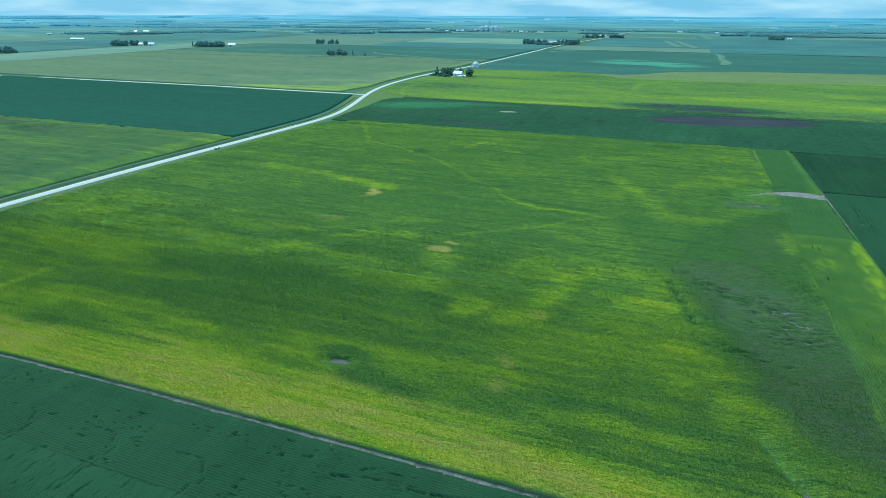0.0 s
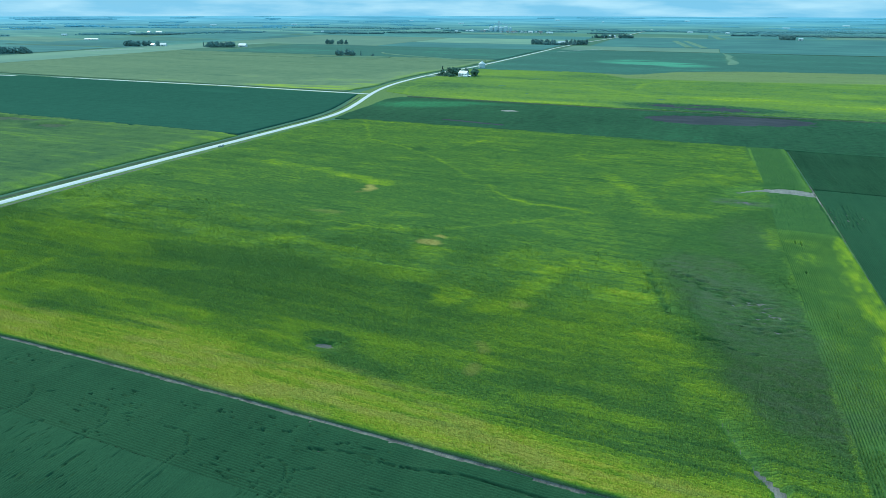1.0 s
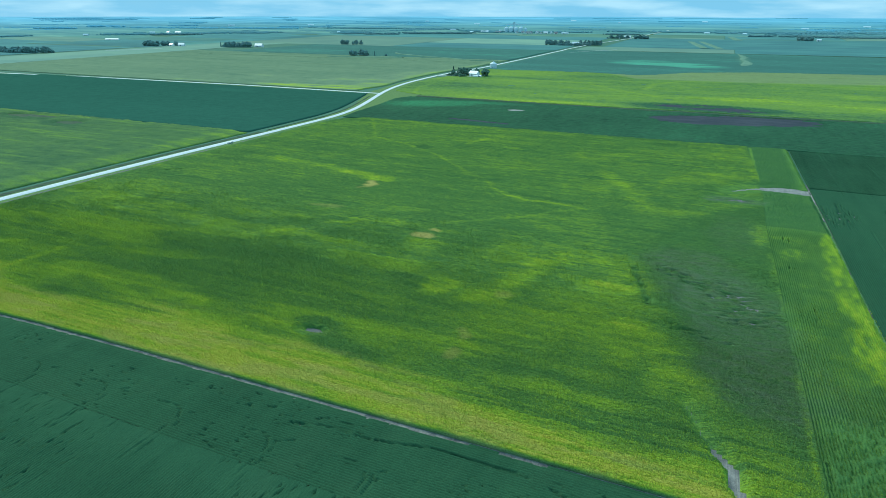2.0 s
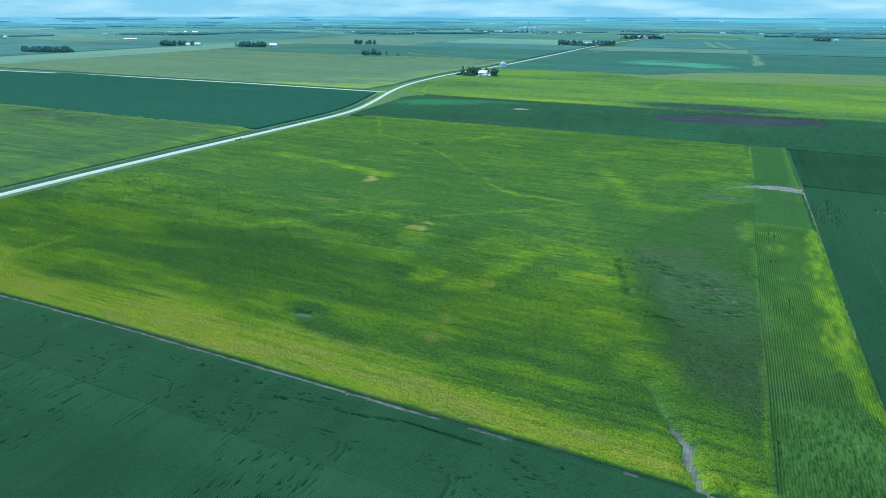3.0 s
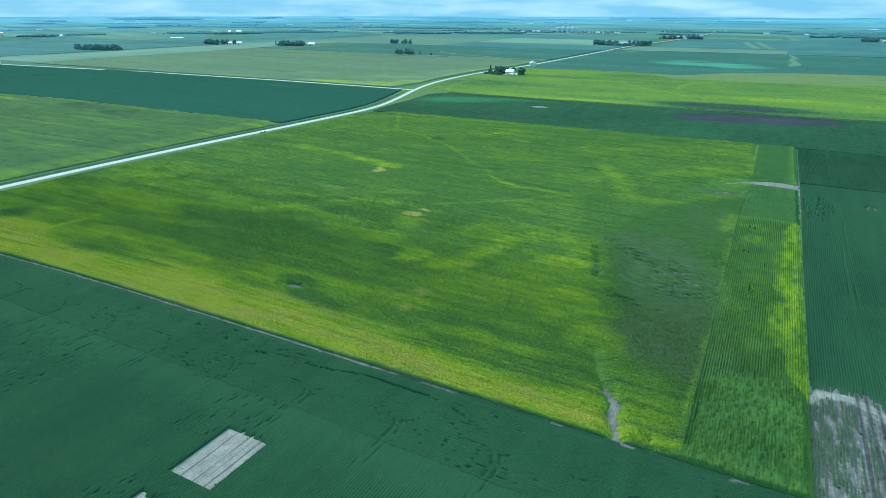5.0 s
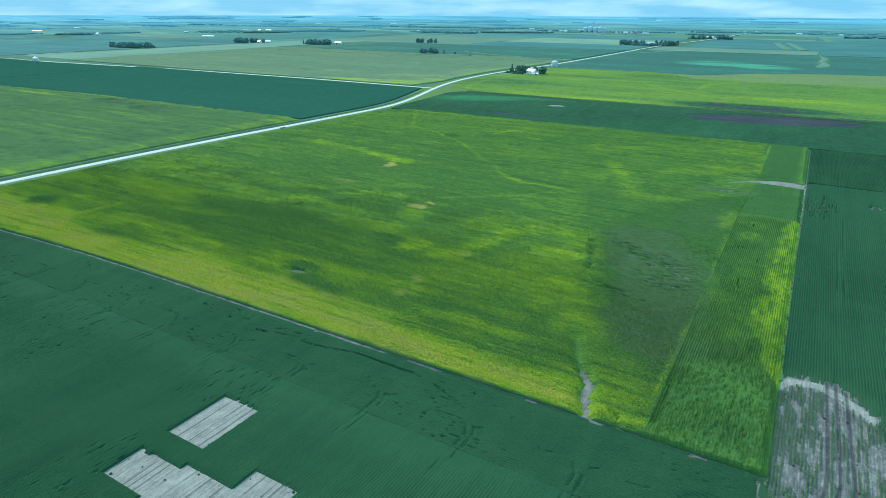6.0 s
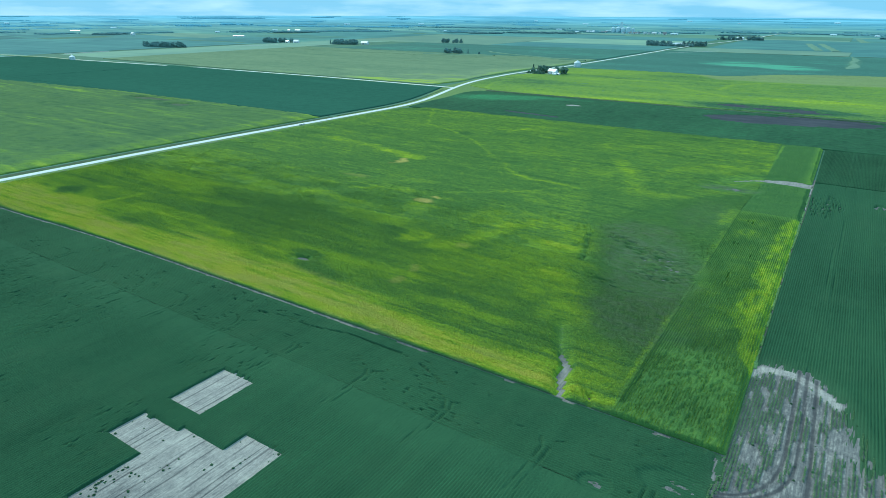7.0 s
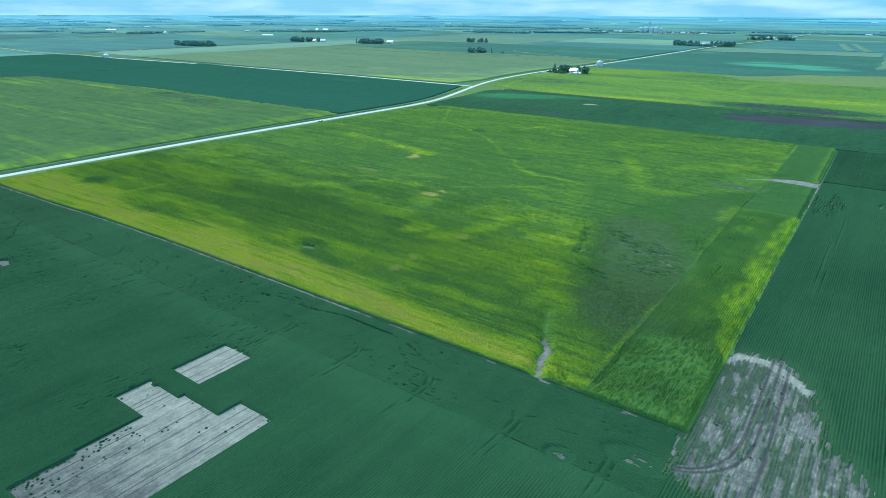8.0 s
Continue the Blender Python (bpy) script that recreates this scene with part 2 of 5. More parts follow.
# ---- mesh helpers ----
def grid_object(name, X, Y, Z, mat, attrs=None, keep=None):
    """One sheet from arrays of places; keep: which corners carry faces."""
    r, c = X.shape
    co = np.stack([X, Y, Z], -1).reshape(-1, 3).astype(np.float32)
    ids = np.arange(r * c).reshape(r, c)
    q = np.stack([ids[:-1, :-1], ids[:-1, 1:], ids[1:, 1:], ids[1:, :-1]], -1).reshape(-1, 4)
    if keep is not None:
        k = keep.reshape(-1)
        q = q[k[q].any(axis=1)]
    me = bpy.data.meshes.new(name)
    me.vertices.add(len(co))
    me.vertices.foreach_set("co", co.ravel())
    me.loops.add(q.size)
    me.loops.foreach_set("vertex_index", q.ravel().astype(np.int32))
    me.polygons.add(len(q))
    me.polygons.foreach_set("loop_start", np.arange(0, q.size, 4, dtype=np.int32))
    me.polygons.foreach_set("loop_total", np.full(len(q), 4, np.int32))
    for key, values in (attrs or {}).items():
        a = me.attributes.new(key, "FLOAT", "POINT")
        a.data.foreach_set("value", np.broadcast_to(values, X.shape).astype(np.float32).ravel())
    me.update(calc_edges=True)
    me.materials.append(mat)
    return new(name, me)


def edge(value):
    return value if callable(value) else (lambda y: np.full(np.shape(y), float(value)))


def bend(x, y):
    """The line between corn and beans swings south towards the road."""
    swing = np.interp(x, [-345, -330, -305, -263, -239, -212, -175, -125], [0, -7.6, -6.7, -5.1, -4.1, -2.4, -0.7, 0])
    return swing * smooth(77, 103, y) * (1 - smooth(106, 180, y))


def spaced(a, b, step):
    """Even steps with a narrow first and last one, for steep sides."""
    inner = np.linspace(a + 0.12, b - 0.12, max(2, int(round((b - a) / step))) + 1)
    return np.concatenate([[a], inner, [b]])


def stand(name, y0, y1, xw, xe, step_y, step_x, height, mat, rows="", colour=None, cover=None, press=None, label="", category="crop", seed=1, grain=0.26, depth=0.28, rough=0.4, furrow_shade=0.10, shut=(True, True, True, True), pitch=0, ease=None, narrow=False, brown_shade=False):
    """A standing crop as one canopy with its sides, in rows 0.76 m (or pitch steps) apart where rows is 'x' or 'y' (the way they run)."""
    xw, xe = edge(xw), edge(xe)
    ys = spaced(y0, y1, step_y)
    width = float(np.max(xe(ys) - xw(ys)))
    u = spaced(0.0, width, step_x) / width
    Y = np.repeat(ys[:, None], len(u), 1)
    X = xw(Y) + (xe(Y) - xw(Y)) * u[None, :]
    rng = np.random.default_rng(seed)
    jitter = rng.random(X.shape)
    top, furrow, mean_shade = np.full(X.shape, 0.86), np.zeros(X.shape), np.zeros(X.shape)
    if rows:
        per = pitch or (3 if min(step_x, step_y) < 0.3 else 2)
        k = np.arange(len(ys))[:, None] if rows == "x" else np.arange(len(u))[None, :]
        furrow = (((k + 1) % per == 0) if narrow else (k % per != 0)) + 0 * X
        if ease:                                  # rows close over here and there
            shut_over = ease(X, Y) if callable(ease) else smooth(ease[0], ease[1], Y)
            # closed rows keep the average of the furrows' painted shade
            mean_shade = 0.9 * shut_over * float(np.mean(furrow))
            furrow = furrow * (1 - 0.9 * shut_over)
        top = 1.0 - depth * furrow
    gaps = np.where(jitter < 0.03, 0.55, 1.0) if rough > 0.3 else 1.0
    Z = height * top * gaps * (1.0 - 0.6 * rough + rough * jitter) * (0.86 + 0.28 * vnoise(X / 9.0, Y / 9.0, seed))
    keep = np.ones(X.shape, bool)
    if press is not None:
        Z = Z * np.clip(1 - 0.75 * press(X, Y), 0.06, 1)
    if cover is not None:
        keep = cover(X, Y)
        Z = np.where(keep, Z, 0.0)
    Z[0, :], Z[-1, :] = 0.0 if shut[0] else Z[1, :], 0.0 if shut[1] else Z[-2, :]
    Z[:, 0], Z[:, -1] = 0.0 if shut[2] else Z[:, 1], 0.0 if shut[3] else Z[:, -2]
    attrs = {"yellow": 0.3 * np.ones(X.shape)}
    if colour:
        attrs = colour(X, Y)
        # furrows coloured darker, for lower leaves and the shade between rows
        attrs["yellow"] = np.clip(attrs["yellow"] + grain * (rng.random(X.shape) - 0.5) - furrow_shade * (furrow + mean_shade), 0, 1)
    if brown_shade and colour:                          # outermost row's foot: dead lower leaves, and the side's shade put into the colour
        attrs["yellow"][0, :], attrs["weed"][0, :] = 0.0, 0.9
    ob = grid_object(name, X, Y + bend(X, Y), Z + rise(X, Y) + 0.03, mat, attrs, keep)
    return tagged(ob, label, category, kind="stuff")


def ribbon(name, line, width, mat, z, label, category, kind="structure", crown=0.0, wobble=0.0, seed=3):
    """A strip along a line of places."""
    pts = np.array(line, float)
    d = np.gradient(pts, axis=0)
    d /= np.linalg.norm(d, axis=1)[:, None]
    n = np.stack([-d[:, 1], d[:, 0]], 1)
    width = np.broadcast_to(np.asarray(width, float), (len(pts),))[:, None]
    side = np.array([-0.5, -0.42, -0.2, 0, 0.2, 0.42, 0.5])[None, :]
    offs = side * width
    rng = np.random.default_rng(seed)
    X = pts[:, 0][:, None] + n[:, 0][:, None] * offs
    Y = pts[:, 1][:, None] + n[:, 1][:, None] * offs
    if wobble:
        w = (rng.random((len(pts), 1)) - 0.5) * wobble
        X, Y = X + n[:, 0][:, None] * w * np.sign(side), Y + n[:, 1][:, None] * w * np.sign(side)
    z = np.broadcast_to(np.asarray(z, float), (len(pts),))[:, None]
    Z = rise(X, Y) + z + crown * (1 - (np.abs(side) / 0.5) ** 2)
    Z[:, 0] = Z[:, -1] = np.minimum(rise(X, Y)[:, 0], rise(X, Y)[:, -1]) + 0.01
    return tagged(grid_object(name, X, Y, Z, mat), label, category, kind=kind)


def part(name, bm, mat, parent, label=""):
    me = bpy.data.meshes.new(name)
    bm.to_mesh(me)
    bm.free()
    me.materials.append(mat)
    ob = new(name, me)
    ob.parent = parent
    if label:
        ob["label"] = label
    return ob


def thing(name, x, y, label, category, group="", turn=0.0, scale=1.0):
    e = new(name)
    e.empty_display_size = 0.5
    e.matrix_basis = pose(x, y, float(rise(np.array(x), np.array(y))), 0, 0, turn) @ Matrix.Diagonal((scale, scale, scale, 1))
    return tagged(e, label, category, group)


def box(bm, x0, x1, y0, y1, z0, z1):
    v = [bm.verts.new(p) for p in ((x0, y0, z0), (x1, y0, z0), (x1, y1, z0), (x0, y1, z0), (x0, y0, z1), (x1, y0, z1), (x1, y1, z1), (x0, y1, z1))]
    for f in ((3, 2, 1, 0), (4, 5, 6, 7), (0, 1, 5, 4), (1, 2, 6, 5), (2, 3, 7, 6), (3, 0, 4, 7)):
        bm.faces.new([v[k] for k in f])
    return bm


def boxed(*sizes):
    return box(bmesh.new(), *sizes)


def lathe(profile, sides=24):
    """A round body from (radius, height) steps."""
    bm = bmesh.new()
    rings = []
    for r, z in profile:
        if r < 1e-4:
            rings.append([bm.verts.new((0, 0, z))])
        else:
            rings.append([bm.verts.new((r * math.cos(2 * math.pi * k / sides), r * math.sin(2 * math.pi * k / sides), z)) for k in range(sides)])
    for a, b in zip(rings, rings[1:]):
        for k in range(sides):
            j = (k + 1) % sides
            if len(a) == 1 and len(b) == 1:
                continue
            if len(a) == 1:
                bm.faces.new((a[0], b[j], b[k]))
            elif len(b) == 1:
                bm.faces.new((a[k], a[j], b[0]))
            else:
                bm.faces.new((a[k], a[j], b[j], b[k]))
    return bm


def tube(bm, a, b, ra, rb, sides=7):
    a, b = Vector(a), Vector(b)
    q = (b - a).to_track_quat("Z", "Y")
    rings = []
    for p, r in ((a, ra), (b, rb)):
        rings.append([bm.verts.new(p + q @ Vector((r * math.cos(2 * math.pi * k / sides), r * math.sin(2 * math.pi * k / sides), 0))) for k in range(sides)])
    for k in range(sides):
        j = (k + 1) % sides
        bm.faces.new((rings[0][k], rings[0][j], rings[1][j], rings[1][k]))
    bm.faces.new(rings[1])
    return bm


def gable(bm, x0, x1, y0, y1, z0, z1, over=0.5, thick=0.2):
    """Two roof slabs with the ridge along x."""
    ym, s = (y0 + y1) / 2, (z1 - z0) / ((y1 - y0) / 2)
    for side in (-1, 1):
        ye = (y0 - over) if side < 0 else (y1 + over)
        ze = z0 - s * over
        lo = [(x0 - over, ye, ze), (x1 + over, ye, ze), (x1 + over, ym, z1), (x0 - over, ym, z1)]
        b = [bm.verts.new(p) for p in lo]
        t = [bm.verts.new((p[0], p[1], p[2] + thick)) for p in lo]
        for f in ((0, 1, 2, 3), (7, 6, 5, 4), (0, 4, 5, 1), (1, 5, 6, 2), (2, 6, 7, 3), (3, 7, 4, 0)):
            bm.faces.new([(b + t)[k] for k in f])
    return bm


def gabled_walls(bm, x0, x1, y0, y1, z1, zr):
    """Four walls with pointed ends under a ridge along x."""
    ym = (y0 + y1) / 2
    p = [(x0, y0, 0), (x1, y0, 0), (x1, y1, 0), (x0, y1, 0), (x0, y0, z1), (x1, y0, z1), (x1, y1, z1), (x0, y1, z1), (x0, ym, zr), (x1, ym, zr)]
    v = [bm.verts.new(q) for q in p]
    for f in ((0, 1, 5, 4), (2, 3, 7, 6), (1, 2, 6, 9, 5), (3, 0, 4, 8, 7), (3, 2, 1, 0)):
        bm.faces.new([v[k] for k in f])
    return bm


# ---- the land ----
radii = np.concatenate([[0, 30], np.arange(60, 900, 60), np.arange(900, 4921, 134)])
radii[-1] = 4915
angles = np.linspace(0, 2 * np.pi, 145)
A, R = np.meshgrid(angles, radii)
GX, GY = HUB[0] + R * np.cos(A), HUB[1] + R * np.sin(A)
ground = tagged(grid_object("ground", GX, GY, rise(GX, GY) - 0.06, m_ground), "level prairie farmland with rough green grass", "ground", kind="structure")

# the glowing, haze-coloured distance on the last of the rising land
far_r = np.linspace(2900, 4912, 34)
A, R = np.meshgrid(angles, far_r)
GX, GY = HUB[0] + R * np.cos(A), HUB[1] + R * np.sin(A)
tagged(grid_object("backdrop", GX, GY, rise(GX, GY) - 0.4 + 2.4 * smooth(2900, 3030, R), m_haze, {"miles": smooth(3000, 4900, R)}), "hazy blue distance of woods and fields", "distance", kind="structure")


# ---- bare soil under the nearest fields ----
PLOTS = [(-42, -29, 46, 64), (-42, -28, 29, 39), (-28, -13, 12, 41), (-13, 0, 12, 48), (-27, 0, -2, 14)]
GULLY = [(44.5, 104), (41.5, 113), (40, 120), (36.3, 126), (34, 129.5), (31.5, 136), (28.5, 143)]
GULLY_B = [(53.5, 103), (52, 106.5), (50.5, 109.5)]


def in_plot(x, y):
    """Rectangles left unsown among the beans, with ragged ends."""
    w = 0.7 * (vnoise(x / 1.1, y / 1.1, 71) - 0.5)
    inside = np.zeros(np.shape(x), bool)
    for x0, x1, y0, y1 in PLOTS:
        inside |= (x > x0 + w * 0.2) & (x < x1 + w * 0.2) & (y > y0 + w) & (y < y1 + w)
    return inside


def washout(x, y):
    """Drowned corner: 1 in its middle."""
    d = np.maximum(blob(x, y, 97, 123, 22, 44, 8), blob(x, y, 105, 101, 27, 24, 20))
    return d + 0.25 * (fbm(x, y, 9, 9, 81) - 0.5)


WASH_RIM = [(85, 146), (88, 151.3), (94, 153), (99, 150.5), (104, 146), (107, 142.5)]
BAND = [(41, 375), (52, 385), (60, 388), (67, 389), (83, 387)]
WHEELS = [[(97, 156), (97.3, 140), (97.6, 127), (97.8, 113), (97.4, 107), (96.4, 102), (95, 98.3), (93.1, 95.3), (90.5, 92.8), (87.5, 91.2)], [(99.1, 156), (99.6, 140), (100, 129), (100.3, 110), (99.6, 104), (98, 99.5), (96, 96.2), (93.5, 93.6), (90.5, 91.4), (87, 89.8)], [(101.5, 153), (102.4, 131), (103.1, 112), (103.4, 98), (103, 84)]]


def east_edge(y):
    return 86.3 - 6.3 * (np.asarray(y, float) - 105) / 405


def soil_sheet(name, xs, ys_, z, label):
    """Crusted soil with pale washed rims and dark wheel ruts."""
    x, y = np.meshgrid(xs, ys_)
    wash = np.clip(washout(x, y), 0, 1)
    rows = 0.5 + 0.5 * np.cos(2 * np.pi * x / 0.762)
    pale = 0.06 + 0.04 * wash + wash * (0.52 * smooth(0.38, 0.62, fbm(x, y, 0.6, 2.4, 38, 4)) * (0.05 + 1.0 * rows) + 0.16 * smooth(0.5, 0.7, fbm(x, y, 9, 12, 40, 4)))
    pale = pale * (0.45 + 0.95 * smooth(0.40, 0.60, fbm(x, y, 0.5, 1.0, 47, 3)))
    pale = np.maximum(pale, np.maximum(0.10 * blob(x, y, -85, 137, 8, 4, 8), 0.22 * blob(x, y, 38, 212, 26, 52, 10)))
    pale = np.maximum(pale, 0.95 - smooth(0.8, 3.2, from_line(x, y, WASH_RIM) + 2.4 * (fbm(x, y, 2, 2, 33, 4) - 0.5)))
    pale = np.maximum(pale, 0.60 - 0.5 * smooth(4.0, 11.0, from_line(x, y, BAND) + 5.0 * (fbm(x, y, 4, 3, 34, 4) - 0.5)))
    pale = np.maximum(pale, 0.75 * (np.abs(y - 103.8) < 2) * smooth(0.40, 0.65, fbm(x, y, 7, 2, 35)) * (x < 80))
    pale = np.maximum(pale, 0.7 - smooth(0.6, 2.2, from_line(x, y, GULLY)) - 0.6 * smooth(118, 128, y))
    track = np.zeros(x.shape)
    for line in WHEELS:
        track = np.maximum(track, (1 - smooth(0.20, 0.70, from_line(x, y, line))) * (0.50 + 0.40 * fbm(x, y, 1, 1, 42)))
    return tagged(grid_object(name, x, y, z + 0.10 * fbm(x, y, 1.6, 1.6, 36) - 0.06 * track, m_soil, {"pale": np.clip(pale, 0, 1), "track": track}), label, "soil", kind="structure")


soil_sheet("bare_soil", np.arange(-328, 150, 2.2), np.arange(-8, 410, 2.0), 0.0, "dry grey crusted soil between the crops")
soil_sheet("bare_soil", np.arange(82, 126, 0.22), np.arange(80, 160, 0.34), 0.11, "pale washed soil of a drowned field corner")

# broken soil margins between corn and beans
MX, MY = np.meshgrid(np.arange(-321, 83, 0.6), np.arange(101.6, 105.3, 0.45))
tagged(grid_object("field_margin", MX, MY + bend(MX, MY), 0.15 + 0.12 * fbm(MX, MY, 1.2, 1.2, 44), m_soil,
       {"pale": np.clip((0.56 - 0.22 * smooth(-40, -10, MX)) * smooth(0.32, 0.60, fbm(MX, MY, 2, 0.7, 35, 4)), 0, 1)}), "broken strip of pale soil along the corn", "soil", kind="structure")
MY, MO = np.meshgrid(np.arange(150, 393, 0.8), np.linspace(-0.1, 0.7, 5), indexing="ij")
MX = east_edge(MY) + MO
tagged(grid_object("field_margin", MX, MY, 0.15 + 0.12 * fbm(MX, MY, 1.2, 1.2, 45), m_soil,
       {"pale": np.clip(smooth(0.54, 0.64, fbm(MX, MY, 2, 9, 46, 4) + 0.10 * smooth(300, 380, MY)), 0, 1)}), "narrow broken soil line along the corn headland", "soil", kind="structure")

GYY, GO = np.meshgrid(np.arange(150, 385, 0.5), np.linspace(-0.9, 0.75, 7), indexing="ij")
GXX = east_edge(GYY) + GO
tufts = fbm(GXX, GYY, 0.7, 1.6, 95, 3)
tagged(grid_object("margin_grass", GXX, GYY, 0.12 + 0.75 * tufts * (1 - np.abs(GO + 0.1) / 1.1), m_fringe, keep=(fbm(GXX, GYY, 3, 8, 46, 4) + 0.10 * smooth(300, 380, GYY) < 0.60) & (tufts > 0.34)),
       "rough pale grass between corn and soybeans", "grass", kind="stuff")

# the unsown plots, finer
SX, SY = np.meshgrid(np.arange(-44, 3, 0.25), np.arange(-5, 67, 0.4))
pale = 0.22 + 0.32 * smooth(4, 24, SY) + 0.34 * smooth(14, 44, SY - 0.2 * SX) + 0.18 * (fbm(SX, SY, 0.35, 14, 31, 3) - 0.5) * (1 - 0.45 * smooth(24, 46, SY))
pale = pale - 0.30 * smooth(0.50, 0.72, fbm(SX, SY, 3.5, 5, 32, 5)) * (1 - smooth(16, 36, SY)) + 0.30 * (fbm(SX, SY, 0.45, 0.7, 48, 3) - 0.5) * (1 - 0.6 * smooth(26, 46, SY))
track = np.zeros(SX.shape)
for xx in (-38.6, -34.7, -33.0, -31.2, -24.2, -19.4, -15.2, -9.7, -6.0, -4.4):
    shift = 0.35 * (fbm(SY, SX * 0, 9, 1, 37) - 0.5)
    track = np.maximum(track, (1 - smooth(0.05, 0.26, np.abs(SX - xx - shift))) * smooth(0.15, 0.45, fbm(SX, SY, 3, 8, 39)))
tagged(grid_object("bare_plot", SX, SY, 0.14 + 0.10 * fbm(SX, SY, 0.7, 2.0, 36), m_soil, {"pale": np.clip(pale, 0, 1), "track": track * 0.8}),
       "pale unsown trial plots of dry cracked soil", "soil", kind="structure")


# ---- the yellowing corn field ----
def strip_edge(y):
    return 58.4 - 3.4 * (np.asarray(y, float) - 105) / 200 + 2.6 * smooth(300, 380, np.asarray(y, float)) - 2.6 * smooth(400, 500, np.asarray(y, float))


def west_edge(y):
    return road_x(y) + 11.0 + 5 * smooth(480, 520, np.asarray(y, float)) + 14 * smooth(495, 511, np.asarray(y, float))


def near(x, y, line, width):
    return 1 - smooth(0.2 * width, width, from_line(x, y, line) + 0.6 * width * (fbm(x, y, 7, 7, 51) - 0.5))


def wisp(x, y, line, width):
    """A soft-sided band along a line, frayed along the rows."""
    return 1 - smooth(0.1 * width, 1.15 * width, from_line(x, y, line) + 1.1 * width * (fbm(x, y, 9, 4, 51, 4) - 0.45))


def lush_edge(y):
    """West side of the damp, dark eastern part of the field."""
    return np.interp(y, [100, 122, 128, 134, 140, 147, 158, 172, 186, 204, 227, 249, 273, 290, 306, 322, 340, 358], [68, 62, 56, 50, 44, 39, 34, 28, 24, 18, 12, 9, 11, 17, 24, 36, 52, 90])


DROWNED = [(25, 243), (41, 206), (56, 156)]
VALLEY = [(-271, 503), (-246, 464), (-226, 430), (-206, 421), (-189, 413), (-158, 392), (-139, 375), (-113, 348), (-97, 336), (-91, 325), (-76, 310), (-60, 304), (-46, 304), (-29, 301)]
# line beside the valley whose shade is painted into the corn colour
SHADE = [(-74, 315), (-56, 311), (-34, 309)]
# yellow wisps: line, width, strength
WISPS = [([(-47, 177), (-38, 184), (-36, 198), (-31, 214), (-23, 230)], 9, 0.30), ([(-42, 180), (-35, 188)], 5, 0.25), ([(-252, 334), (-206, 328), (-176, 317), (-152, 312)], 9, 0.30),
         ([(-178, 319), (-153, 311)], 5, 0.20), ([(-31, 380), (-20, 362), (-11, 345), (-2, 320)], 9, 0.22), ([(0, 366), (10, 386), (24, 404), (38, 411)], 8, 0.15),
         ([(-41, 268), (-29, 255), (-12, 236), (-2, 222)], 8, 0.12), ([(-140, 229), (-124, 239), (-108, 243)], 6, 0.30), ([(-162, 204), (-121, 233), (-90, 250), (-58, 273), (-32, 300)], 2.2, 0.16),
         ([(-147, 436), (-140, 458)], 4, 0.28), ([(-229, 112), (-228, 132), (-226, 153)], 4, 0.34), ([(-33, 298), (-26, 275), (-12, 240)], 12, 0.10),
         ([(-268, 505), (-130, 498), (54, 507)], 5, 0.12), ([(54, 506), (53.5, 440), (55, 405)], 2.4, 0.28)]
# yellow patches: middle, half widths, turn, strength
PATCHES = [(-61, 183, 7, 9, 0, 0.30), (0, 205, 14, 9, 10, 0.26), (14, 214, 6, 10, 0, 0.30), (11, 181, 9, 4, 20, 0.34), (3, 221, 12, 8, 0, 0.18), (-110, 431, 8, 5, 0, 0.20),
           (-61, 433, 10, 6, 0, 0.18), (-39, 437, 15, 6, 0, 0.20), (-86, 220, 11, 8, 0, 0.16), (26, 150, 13, 12, -20, 0.24), (9, 157, 9, 10, 0, 0.18), (-16, 152, 14, 6, 0, 0.08)]
PALE_WEST = [(-276, 190, 16, 12, 0, 0.14), (-284, 253, 12, 6, 0, 0.14), (-300, 118, 30, 20, 0, 0.36), (-258, 113, 32, 13, 0, 0.30), (-232, 150, 26, 8, 0, 0.12), (20, 264, 12, 12, 0, 0.16),
             (16, 310, 26, 7, 0, 0.10), (-28, 238, 26, 22, 0, 0.08), (-40, 340, 22, 12, 0, 0.10), (40, 116, 20, 10, 0, 0.18), (-6, 166, 46, 40, 0, 0.10), (-262, 168, 75, 66, 0, 0.11)]


def band_depth(x):
    """How far the starved yellow edge reaches into the field."""
    return np.interp(x, [-320, -250, -200, -150, -110, -80, -50, -20, 10, 40, 60], [30, 24, 18, 18, 23, 22, 17, 12, 10, 9, 5])


